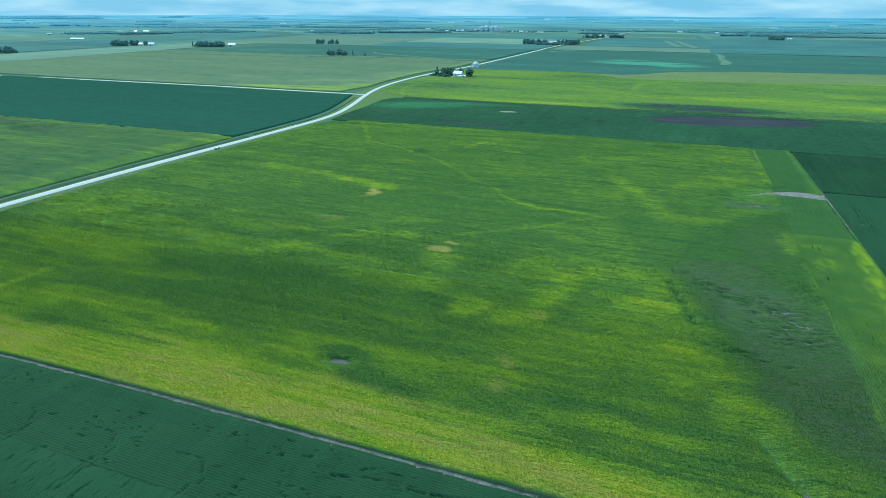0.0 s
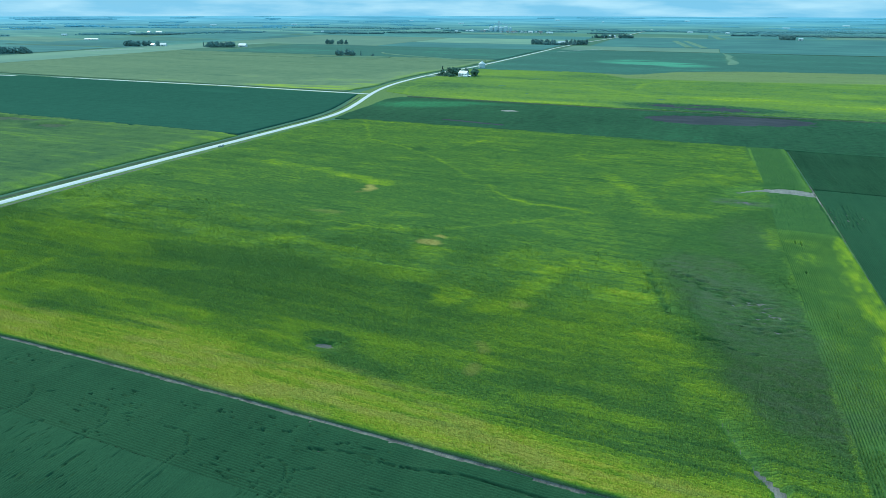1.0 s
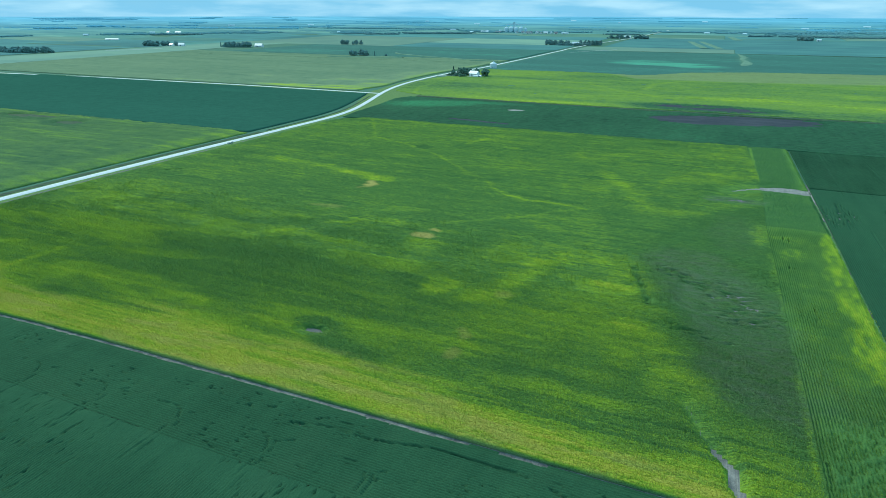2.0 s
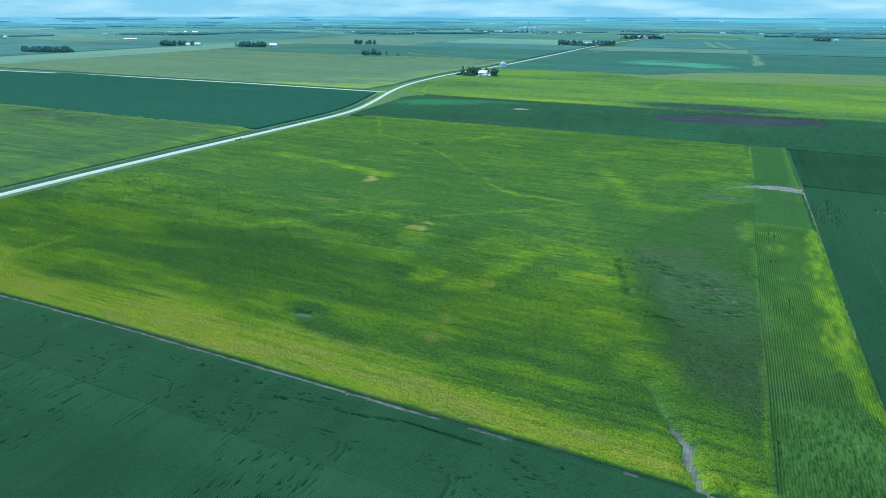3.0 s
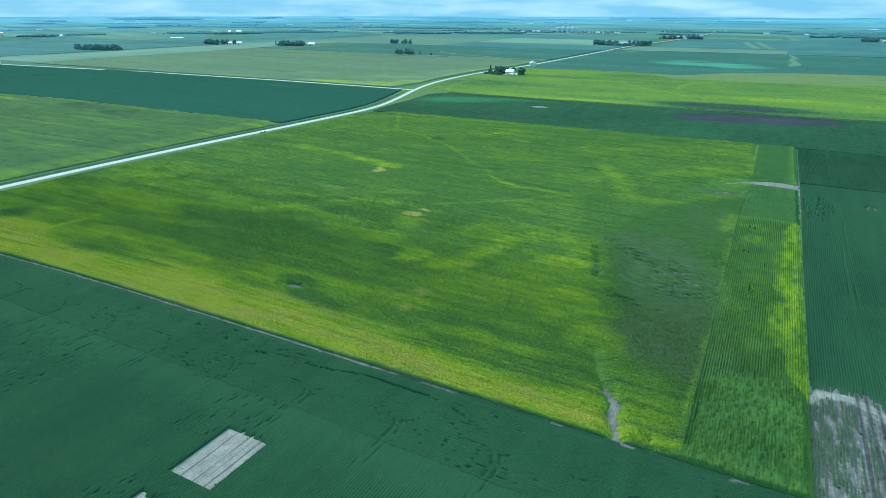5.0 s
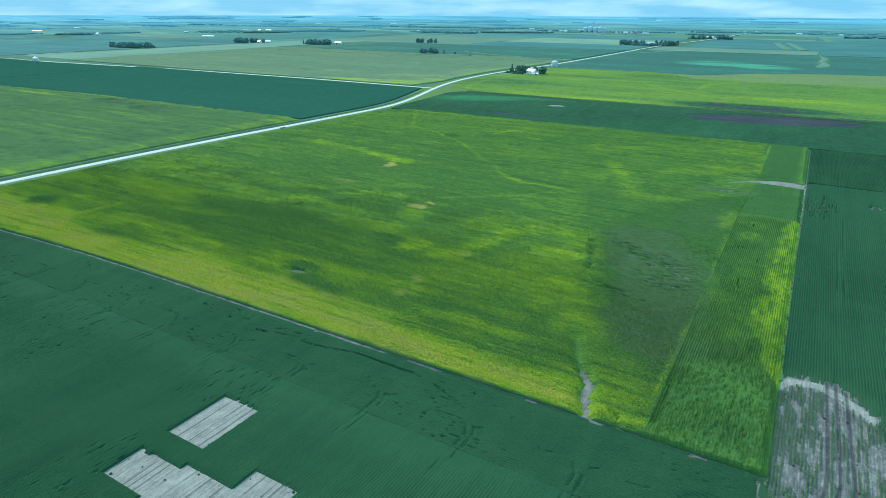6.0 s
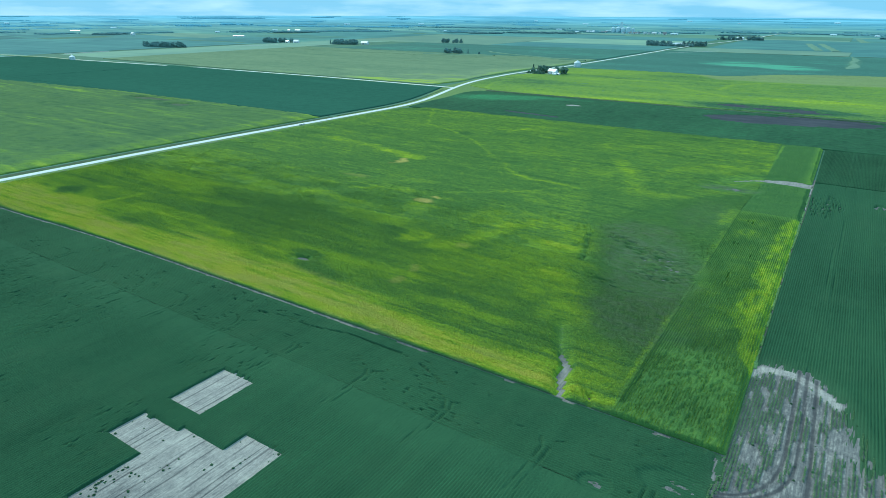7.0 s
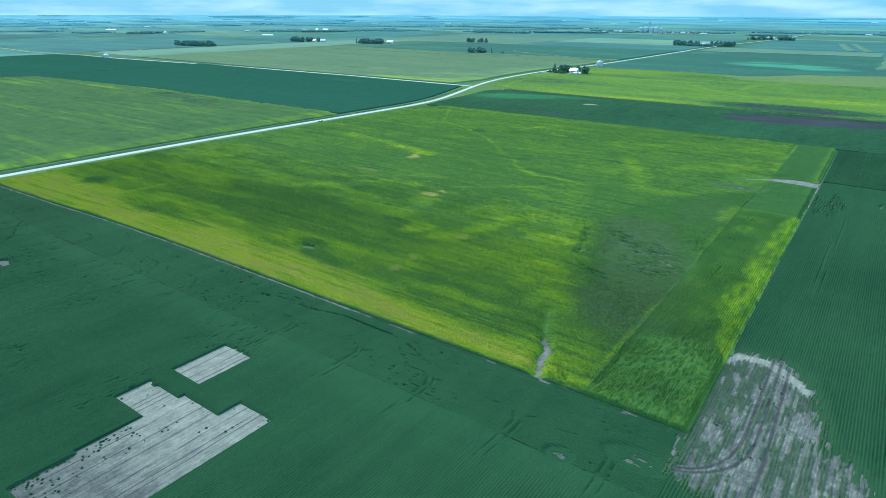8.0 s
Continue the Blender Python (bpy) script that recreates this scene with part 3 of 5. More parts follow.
def corn_colour(x, y):
    wx = x + 10 * (fbm(x, y, 14, 6, 41, 4) - 0.5)
    wy = y + 8 * (fbm(x, y, 14, 6, 42, 4) - 0.5)
    v = 0.298 + (0.15 + 0.09 * smooth(200, 300, y)) * (fbm(x, y, 80, 34, 43, 4) - 0.5) - 0.035 * smooth(320, 420, y)
    v = v + 0.25 * (fbm(x, y, 90, 2.2, 44, 4) - 0.5) + 0.24 * (fbm(x, y, 17, 6, 57, 5) - 0.5)
    v = v + (0.16 - 0.07 * smooth(250, 330, y)) * smooth(0.53, 0.68, fbm(wx, wy, 44, 11, 45, 5)) + 0.04 * smooth(330, 420, y)
    scars = smooth(0.62, 0.70, fbm(x, y, 46, 0.9, 58, 2)) * smooth(0.45, 0.62, fbm(x, y, 60, 30, 59))
    depth = band_depth(x) * (0.55 + 0.95 * fbm(x, y, 46, 4, 46, 4))
    into = (y - 105) / depth
    band = 1 - smooth(0.55, 1.35, into)
    v = v + 0.12 * (1 - smooth(0.9, 2.6, into)) * (1 - smooth(20, 50, x))
    v = v + band * (0.46 + 0.34 * (fbm(x, y, 18, 3, 47, 4) - 0.5)) * (1 - 0.5 * smooth(30, 62, x))
    extra = np.zeros(np.shape(x))
    for line, width, k in WISPS:
        extra = np.maximum(extra, k * wisp(x, y, line, width))
    for cx, cy, rx, ry, turn, k in PATCHES + PALE_WEST:
        extra = np.maximum(extra, k * blob(wx, wy, cx, cy, 1.25 * rx, 1.25 * ry, turn))
    v = np.minimum(v + extra * (0.20 + 1.45 * fbm(x, y, 6, 1.8, 68, 4)) * (1 - 0.7 * band), np.maximum(v, 0.80))
    frayed = smooth(0.3, 0.6, fbm(x, y, 14, 6, 53, 4))
    v = v + 0.24 * near(x, y, VALLEY, 2.2) * (0.4 + 0.6 * frayed) + 0.10 * near(x, y, VALLEY[8:], 7) * frayed
    lush_and_shade = smooth(-8, 7, x - lush_edge(y) + 13 * (fbm(x, y, 12, 9, 55, 4) - 0.5))
    lush_and_shade = np.maximum(lush_and_shade, np.maximum(np.maximum(0.75 * blob(wx, wy, -72, 131, 26, 8, -12), 0.8 * blob(wx, wy, -84, 140, 14, 5, -8)), 0.45 * blob(wx, wy, -190, 123, 12, 6)))
    lush_and_shade = np.maximum(lush_and_shade, np.maximum(1.25 * blob(wx, wy, -172, 409, 12, 7, -20), np.maximum(0.9 * near(x, y, SHADE, 3), 0.6 * blob(wx, wy, -115, 403, 12, 4))))
    lush_and_shade = np.maximum(lush_and_shade, np.maximum(1.1 * blob(wx, wy, -266, 137, 15, 10), 0.8 * near(x, y, [(4, 231), (9, 214), (13.4, 198)], 2.0)))
    lush_and_shade = np.maximum(lush_and_shade, 0.95 * blob(wx, wy, -7, 492, 16, 9))
    lush_and_shade = np.maximum(lush_and_shade, 0.16 * blob(wx, wy, -150, 180, 60, 14) + 0.25 * blob(wx, wy, -30, 134, 22, 8))
    v = v * (1 - 0.72 * np.minimum(lush_and_shade, 1.2))
    v = v - 0.22 * np.maximum(scars, band * smooth(0.60, 0.68, fbm(x, y, 40, 1.0, 60, 2)))
    # sallow growth beside the cross rows, and the olive foot of the damp ground
    v = v + 0.42 * blob(wx, wy, 52.5, 294, 6, 22) * (0.4 + fbm(x, y, 4, 5, 93, 3)) + 0.16 * smooth(20, 50, x) * (1 - smooth(112, 160, y)) * (x < strip_edge(y))
    v = v + 0.22 * near(x, y, [(57.8, 108), (57.2, 165)], 1.6) * smooth(0.35, 0.6, fbm(x, y, 6, 10, 54)) + 0.30 * near(x, y, [(56.5, 205), (55.4, 306)], 2.2) * smooth(0.42, 0.6, fbm(x, y, 6, 12, 54))
    # the headland with its cross rows
    inside = east_edge(y) - x
    head = smooth(-2.5, 2.5, x - strip_edge(y) + 5 * (fbm(x, y, 5, 9, 36) - 0.5))
    reach = np.interp(y, [140, 148, 156, 169, 184, 195, 217, 250, 270, 300, 308, 314], [0, 4, 7, 11, 15, 16, 12, 11, 10, 8, 7, 3]) + 11 * (fbm(x, y, 6, 14, 56, 4) - 0.5)
    verge = (1 - smooth(0.55, 1.25, inside / np.maximum(reach, 0.3))) * (y > 138) * (1 - smooth(307, 312, y))
    hv = 0.275 + 0.05 * smooth(140, 170, y) + 0.30 * (fbm(x, y, 7, 9, 49, 4) - 0.5) + 0.16 * (fbm(x, y, 14, 2.2, 92, 3) - 0.5) * (y > 150) + (0.30 * blob(wx, wy, 64, 272, 7, 12) + 0.30 * blob(wx, wy, 70, 238, 8, 5) + 0.20 * blob(wx, wy, 64, 290, 12, 9)) * smooth(0.25, 0.75, fbm(x, y, 2.2, 3.0, 98, 3))
    hv = hv - (0.05 + 0.22 * (fbm(x, y, 1.2, 1.4, 99, 3) - 0.5)) * (1 - smooth(110, 160, y)) + 0.10 * (1 - smooth(4.5, 8, y - 105 + 5 * fbm(x, y, 6, 3, 37)))
    hv = np.maximum(hv, verge * (0.26 + 0.78 * fbm(x, y, 2.2, 5, 48, 4)))
    hv = np.where(y > 393, 0.01 + 0.20 * fbm(x, y, 5, 12, 49) + 0.34 * (1 - smooth(1.5, 7, inside)) + 0.35 * near(x, y, [(54, 505), (55.5, 400)], 1.6), hv)
    hv = np.where((y > 309) & (y <= 393), 0.24 * fbm(x, y, 8, 5, 49, 4) + 0.06 * smooth(345, 390, y), hv)
    v = v * (1 - head) + hv * head + 0.14 * near(x, y, [(57.4, 109), (56.9, 166)], 1.4)
    straw = 0.95 * np.maximum(blob(wx, wy, -158, 299, 5, 11), np.maximum(blob(wx, wy, -90, 231, 7, 4), blob(wx, wy, -85, 239, 5, 3)))
    straw = np.maximum(straw, 0.40 * np.maximum(blob(wx, wy, -37, 140, 4, 4), blob(wx, wy, -39, 151, 3, 4)))
    straw = np.maximum(straw, np.maximum(0.26 * blob(wx, wy, -156, 253, 12, 4), 0.35 * blob(wx, wy, -37, 185, 4, 5)))
    straw = np.maximum(straw, 0.45 * band * smooth(0.42, 0.66, fbm(x, y, 14, 3, 50, 4)) * (1 - smooth(20, 50, x)))
    weed = np.maximum(0.66 * (1 - smooth(9, 25, from_line(wx, wy, DROWNED) + 16 * (fbm(x, y, 22, 12, 97, 4) - 0.5))), np.maximum(0.45 * smooth(0, 0.6, blob(wx, wy, 48, 160, 17, 26)), 0.25 * blob(wx, wy, 42, 290, 16, 40)))
    weed = np.maximum(weed * (1 - 0.6 * head), 0.9 * blob(wx, wy, 40, 354, 20, 8))
    weed = weed * (0.15 + 2.3 * (fbm(x, y, 3.2, 1.2, 52, 4) - 0.22))
    return {"yellow": np.clip(v, 0, 1), "straw": np.clip(straw, 0, 1), "weed": np.clip(weed, 0, 1)}


def corn_cover(x, y):
    w = 1.2 * (fbm(x, y, 2.5, 2.5, 61) - 0.5)
    bare = from_line(x, y, GULLY) + 0.8 * w < 0.45 + (1.0 + 1.1 * smooth(0.3, 0.9, vnoise(x / 4, y / 4, 62))) * (1 - smooth(119, 130, y))
    bare |= from_line(x, y, GULLY_B) + w < 0.7
    bare |= from_line(x, y, BAND) + 4 * (fbm(x, y, 4, 4, 34) - 0.5) < 1.2 + 5.4 * smooth(46, 72, x)
    bare |= (blob(x, y, 42, 354, 17, 7) + 0.5 * (fbm(x, y, 3, 2, 63) - 0.5) > 0.50) & (vnoise(x / 1.8, y / 1.1, 64) > 0.45)
    bare |= blob(x, y, -85, 137, 5, 2.6, 8) + 0.9 * (fbm(x, y, 2, 1, 65) - 0.5) > 0.52
    thin = np.maximum(blob(x, y, 40, 212, 22, 40, 12), 0.55 * blob(x, y, 70, 122, 12, 20))
    bare |= thin * fbm(x, y, 2.6, 0.8, 66, 3) > 0.59 - 0.08 * smooth(0.4, 0.7, fbm(x, y, 14, 9, 70, 3))
    bare |= near(x, y, [(14, 234), (36, 222), (47, 213), (56, 206)], 7) * fbm(x, y, 3.0, 0.8, 67, 3) > 0.54
    bare |= near(x, y, [(22, 186), (40, 181)], 6) * fbm(x, y, 3.0, 0.8, 67, 3) > 0.55
    bare |= (from_line(x, y, [(-297, 277), (-288, 284)]) + w < 1.2)
    bare |= (from_line(x, y, [(4, 231), (9, 214), (13.4, 198)]) + w < 0.5)
    for gx, gy, run in ((62.0, 293, 2.6), (64.2, 291, 2.6), (61.8, 255, 1.2), (63.6, 255, 1.2), (66.6, 215, 3.5), (66.2, 207, 1.6), (70.5, 242, 1.2)):
        bare |= (np.abs(x - gx) < 0.2) & (np.abs(y - gy) < run)
    return ~bare


def head_gaps(x, y):
    """Where the cross rows close over: rank growth in the corner and past the lit stretch."""
    rank = smooth(0.10, 0.55, blob(x, y, 78, 120, 27, 42, 0) + 0.8 * (fbm(x, y, 8, 8, 69, 4) - 0.5)) * (x > strip_edge(y) + 2.5)
    return np.maximum(np.maximum(rank, smooth(300, 316, y)), 1 - smooth(109, 111, y))


def corn_low(x, y):
    """Stunted stands: round the washed band, the hollow and the weedy drowned ground."""
    drowned = np.maximum(0.6 * smooth(0.0, 0.6, blob(x, y, 40, 208, 25, 46, 6)), 0.9 * smooth(0.0, 0.5, blob(x, y, 42, 352, 22, 14)))
    drowned = np.maximum(drowned, 0.85 * smooth(0.0, 0.6, blob(x, y, -85, 135, 8, 5)))
    band = 1 - smooth(6, 15, from_line(x, y, BAND) + 4 * (fbm(x, y, 5, 4, 34) - 0.5))
    band = np.maximum(band, 0.75 * (1 - smooth(0.5, 8, x - west_edge(y))))
    return np.maximum(np.maximum(drowned, band), 0.8 * (1 - smooth(1.0, 3.5, from_line(x, y, GULLY))))


def head_low(x, y):
    """Lower growth along the outer side, and clumps with hollows in the rank corner."""
    side = 0.95 * (1 - smooth(0.1, 2.4, east_edge(y) - x + 1.2 * (fbm(x, y, 2, 3, 35) - 0.5)))
    clumps = 0.34 * smooth(0.46, 0.64, fbm(x, y, 1.0, 1.2, 38, 3)) * smooth(0.1, 0.5, blob(x, y, 76, 122, 24, 44))
    clumps = np.maximum(clumps, 0.13 * smooth(0.46, 0.62, fbm(x, y, 1.2, 2.4, 38, 3)) * smooth(300, 316, y))
    return np.maximum(np.maximum(side, clumps), corn_low(x, y))


def edge_a(y):
    return strip_edge(y) + 0.5


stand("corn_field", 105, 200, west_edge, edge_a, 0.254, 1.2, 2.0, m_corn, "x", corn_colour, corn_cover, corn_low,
      "yellow-green corn stand, nitrogen-starved along its pale edge", seed=11, grain=0.26, depth=0.27, rough=0.22, furrow_shade=0.09, brown_shade=True, shut=(True, False, True, False))
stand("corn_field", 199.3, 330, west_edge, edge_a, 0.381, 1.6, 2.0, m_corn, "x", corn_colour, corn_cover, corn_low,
      "mottled green corn stand with straw-coloured patches", seed=12, grain=0.32, depth=0.27, rough=0.26, furrow_shade=0.08, shut=(False, False, True, False))
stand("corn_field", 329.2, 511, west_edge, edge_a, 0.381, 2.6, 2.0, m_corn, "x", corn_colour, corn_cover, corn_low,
      "mottled green corn stand below the soybean field", seed=13, grain=0.30, depth=0.26, rough=0.31, furrow_shade=0.07, shut=(False, True, True, False))
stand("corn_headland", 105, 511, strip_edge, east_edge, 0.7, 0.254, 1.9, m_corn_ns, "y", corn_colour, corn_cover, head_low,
      "corn headland with cross rows, yellow along its edge", seed=14, grain=0.10, depth=0.24, rough=0.13, furrow_shade=0.14, ease=head_gaps, shut=(True, True, False, True))
_head = spaced(105, 511, 1.0)
_wide = float(np.max(east_edge(_head) - strip_edge(_head)))
HEAD_ROWS = (spaced(0.0, _wide, 0.254) / _wide)[0::3]


def corn_plants(name, y0, y1, xw, xe, gap, rows, height, mat, label, seed, fade=265, spread=0.12, reach_by=1.0):
    """Arching leaves of single plants along the rows, over the canopy."""
    rng = np.random.default_rng(seed)
    if rows == "x":
        rr, aa = np.arange(y0 + 0.3, y1, 0.762), np.arange(-330, 90, gap)
        PY, PX = np.meshgrid(rr, aa, indexing="ij")
    else:
        rr, PY = np.meshgrid(HEAD_ROWS, np.arange(y0 + 0.3, y1, gap), indexing="ij")
        PX = strip_edge(PY) + (east_edge(PY) - strip_edge(PY)) * rr
    PX, PY = PX.ravel(), PY.ravel()
    PX = PX + rng.normal(0, spread, PX.shape)
    PY = PY + rng.normal(0, spread, PX.shape)
    ok = (PX > edge(xw)(PY) + 0.2) & (PX < edge(xe)(PY) - 0.2) & (PY > y0) & (PY < y1)
    ok &= corn_cover(PX, PY)
    ok &= rng.random(PX.shape) > 0.5 * smooth(fade - 95, fade - 55, PY) + 0.5 * smooth(fade - 55, fade, PY)
    PX, PY = PX[ok], PY[ok]
    n = len(PX)
    top = height * (0.86 + 0.28 * vnoise(PX / 9, PY / 9, 11)) * rng.uniform(0.82, 1.08, n) * (1 - 0.7 * corn_low(PX, PY))
    colours = corn_colour(PX, PY)
    PY = PY + bend(PX, PY)
    verts, tint = [], []
    turn = rng.uniform(0, np.pi, n)
    for leaf in range(3):
        a = turn + leaf * 2.1 + rng.normal(0, 0.3, n)
        c, s_ = np.cos(a), np.sin(a)
        reach, w = reach_by * rng.uniform(0.22, 0.50, n), rng.uniform(0.05, 0.09, n)
        z0 = top * rng.uniform(0.62, 0.80, n)
        z1 = top * rng.uniform(1.00, 1.18, n)
        z2 = top * rng.uniform(0.84, 1.04, n)
        px, py = -s_ * w, c * w
        v = np.stack([np.stack([PX, PY, z0], 1), np.stack([PX + c * reach * 0.55 - px, PY + s_ * reach * 0.55 - py, z1], 1),
                      np.stack([PX + c * reach * 0.55 + px, PY + s_ * reach * 0.55 + py, z1], 1), np.stack([PX + c * reach * 1.2, PY + s_ * reach * 1.2, z2], 1)], 1)
        verts.append(v)
        tint.append(np.repeat((colours["yellow"] + rng.uniform(-0.10, 0.27, n))[:, None], 4, 1))
    co = np.concatenate(verts).reshape(-1, 3)
    base = np.arange(len(co) // 4)[:, None] * 4
    loops = np.concatenate([base + np.array([0, 1, 2]), base + np.array([2, 1, 3])], 0)
    me = bpy.data.meshes.new(name)
    me.vertices.add(len(co))
    me.vertices.foreach_set("co", co.astype(np.float32).ravel())
    me.loops.add(loops.size)
    me.loops.foreach_set("vertex_index", loops.ravel().astype(np.int32))
    me.polygons.add(len(loops))
    me.polygons.foreach_set("loop_start", np.arange(0, loops.size, 3, dtype=np.int32))
    me.polygons.foreach_set("loop_total", np.full(len(loops), 3, np.int32))
    for key, values in (("yellow", np.clip(np.concatenate(tint), 0, 1)), ("straw", np.repeat(np.tile(colours["straw"], 3), 4)), ("weed", np.repeat(np.tile(colours["weed"], 3), 4))):
        a = me.attributes.new(key, "FLOAT", "POINT")
        a.data.foreach_set("value", np.asarray(values, np.float32).ravel())
    me.update(calc_edges=True)
    me.materials.append(mat)
    return tagged(new(name, me), label, "crop", kind="stuff")


corn_plants("corn_plants", 105, 265, west_edge, strip_edge, 0.52, "x", 2.15, m_corn, "arching leaves of yellowing corn plants", 91)
corn_plants("corn_plants", 105, 300, strip_edge, east_edge, 0.5, "y", 2.05, m_corn_ns, "arching leaves of headland corn plants", 93, fade=240, spread=0.05, reach_by=0.40)

# ---- dark green soybeans round it ----
TURNS = []
for cx in (-199, -171, -144, -117, -90, -62, -35, -6, 21, 49):       # the sprayer turned back at each of its passes
    TURNS += [[(cx - 0.6, 66), (cx + 0.2, 78), (cx + 0.2, 84), (cx - 1.6, 86.8), (cx - 4, 87.8), (cx - 10, 87.4)], [(cx + 1.4, 68), (cx + 2, 78), (cx + 2, 84), (cx + 0.8, 86.6)], [(cx + 1.5, 86.4), (cx + 5, 88.6)]]
TURNS += [[(74.3, 66), (73.9, 80), (73.8, 84), (75.3, 88.9), (81, 91)], [(76.5, 70), (76.5, 76), (75.9, 85.7), (81.4, 90.9)], [(60, 87), (75, 89)]]
LEDGE = [(-62, 94), (-51, 96.5), (-40, 96.1), (-25, 99), (-5, 98.8), (3, 97.6), (14, 93), (18, 91)]
WASH_LINE = [(-222, 77), (-216, 72.6), (-203, 66), (-196, 59), (-193, 52)]


def soy_press(x, y):
    p = np.zeros(np.shape(x))
    for line in TURNS:
        p = np.maximum(p, (1 - smooth(0.14, 0.34, from_line(x, y, line))) * smooth(0.30, 0.60, vnoise(x / 1.6, y / 1.6, 72)) * np.where(y < 78, 0.4, 0.9))
    for line in (LEDGE, WASH_LINE):
        p = np.maximum(p, (1 - smooth(0.25, 0.55, from_line(x, y, line) + 0.5 * (fbm(x, y, 3, 3, 70) - 0.5))) * 1.2 * smooth(0.2, 0.5, vnoise(x / 3, y / 3, 88)))
    flecks = smooth(0.74, 0.79, fbm(x, y, 0.55, 1.9, 73, 2)) * smooth(0.46, 0.62, fbm(x, y, 22, 26, 74)) * (y < 77) * (1 - smooth(-45, -20, x))
    flecks = np.maximum(flecks, smooth(0.84, 0.90, vnoise(x / 1.7, y / 0.5, 86)) * (y > 77) * (y < 104) * smooth(0.45, 0.62, fbm(x, y, 24, 9, 87)))
    gaps = smooth(0.50, 0.62, vnoise(x / 0.6, y / 5.0, 76)) * smooth(0.05, 0.4, blob(x, y, 92, 345, 12, 32))
    for xx in (99.2, 101.4, 126.0, 128.2, 153.0, 155.2):
        p = np.maximum(p, 0.5 * (1 - smooth(0.2, 0.45, np.abs(x - xx))) * smooth(0.42, 0.62, fbm(x, y, 3, 26, 90)) * (y > 104))
    stunted = np.maximum(smooth(0.04, 0.30, washout(x, y)), np.maximum(smooth(0.1, 0.6, blob(x, y, 79, 88, 11, 6)), smooth(0.1, 0.6, blob(x, y, 64, 79, 5, 4))))
    stunted = np.maximum(stunted, 0.75 * smooth(101.6, 103.2, y) * (y < 105) * (x < 82))
    stunted = np.maximum(stunted, 0.8 * (1 - smooth(1.5, 4.0, from_line(x, y, WASH_RIM))))
    return np.clip(np.maximum(np.maximum(p, 0.95 * stunted), np.maximum(1.2 * flecks, 0.42 * gaps)), 0, 1.2)


def soy_cover(x, y):
    wash = washout(x, y)
    bare = in_plot(x, y)
    bare |= (wash > 0.22) & (np.minimum(wash, 0.8) + 0.9 * (fbm(x, y, 0.45, 3.0, 75, 2) - 0.5) > 0.45)
    bare |= from_line(x, y, WASH_RIM) + 2 * (fbm(x, y, 3, 3, 33) - 0.5) < 1.7
    for line in WHEELS:
        bare |= from_line(x, y, line) < 0.75
    bare |= (blob(x, y, 91, 345, 11, 30) + 0.35 * (fbm(x, y, 4, 8, 94) - 0.5) > 0.28) & (vnoise(x / 0.5, y / 2.2, 76) > 0.74)
    bare |= (blob(x, y, 116, 358, 5, 8) * fbm(x, y, 2, 3, 77) > 0.4)
    bare |= (blob(x, y, -172, 50, 5, 4) + 0.4 * (fbm(x, y, 2, 2, 78) - 0.5) > 0.45)
    bare |= (blob(x, y, 79, 88, 9, 4) * fbm(x, y, 1.2, 0.8, 79, 3) > 0.52) | (blob(x, y, 64, 79, 3, 1.6) * fbm(x, y, 0.8, 0.8, 80) > 0.42)
    bare |= (y > 103.2 + 1.3 * fbm(x, y, 5, 2, 84, 4) + 1.6 * (x > -18) * (fbm(x, y * 0, 6, 1, 85, 2) < 0.58)) & (x < 80)
    bare |= (blob(x, y, -168, 50, 3, 3) > 0.5) | ((from_line(x, y, LEDGE) < 0.35) & (vnoise(x / 2.5, y / 2.5, 89) > 0.70))
    return ~bare


def soy_colour(x, y):
    v = 0.41 + 0.28 * (fbm(x, y, 60, 60, 82) - 0.5) + 0.16 * (fbm(x, y, 4, 50, 83) - 0.5)
    v = v + 0.42 * blob(x, y, -262, 636, 80, 34, 20) + 0.22 * blob(x, y, -200, 662, 60, 14)
    return {"yellow": np.clip(v, 0, 1), "straw": 0 * v, "weed": np.clip(0.6 * washout(x, y), 0, 0.5)}


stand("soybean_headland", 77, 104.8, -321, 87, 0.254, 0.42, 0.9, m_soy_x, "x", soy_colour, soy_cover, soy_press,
      "dark green soybean headland with wheel marks", seed=21, grain=0.06, depth=0.36, rough=0.16, furrow_shade=0.18, shut=(False, True, True, False), pitch=3, narrow=True)
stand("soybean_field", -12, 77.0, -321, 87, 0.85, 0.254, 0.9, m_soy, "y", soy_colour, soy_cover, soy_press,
      "dark green soybeans in rows with unsown plots", seed=22, grain=0.06, depth=0.36, rough=0.16, furrow_shade=0.18, shut=(False, False, True, False), pitch=3, ease=(58, 76), narrow=True)
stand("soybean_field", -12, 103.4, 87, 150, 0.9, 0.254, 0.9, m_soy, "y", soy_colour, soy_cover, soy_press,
      "dark green soybeans around a drowned corner", seed=23, grain=0.06, depth=0.36, rough=0.16, furrow_shade=0.18, shut=(False, True, False, True), pitch=3, narrow=True)


def east_gap(y):
    return east_edge(y) + 0.3 + 0.8 * smooth(250, 330, np.asarray(y, float))


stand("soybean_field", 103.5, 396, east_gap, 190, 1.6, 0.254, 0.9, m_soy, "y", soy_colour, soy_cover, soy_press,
      "dark green soybeans in straight rows beside the corn", seed=24, grain=0.06, depth=0.28, rough=0.18, furrow_shade=0.11, pitch=3, ease=(260, 480), narrow=True)
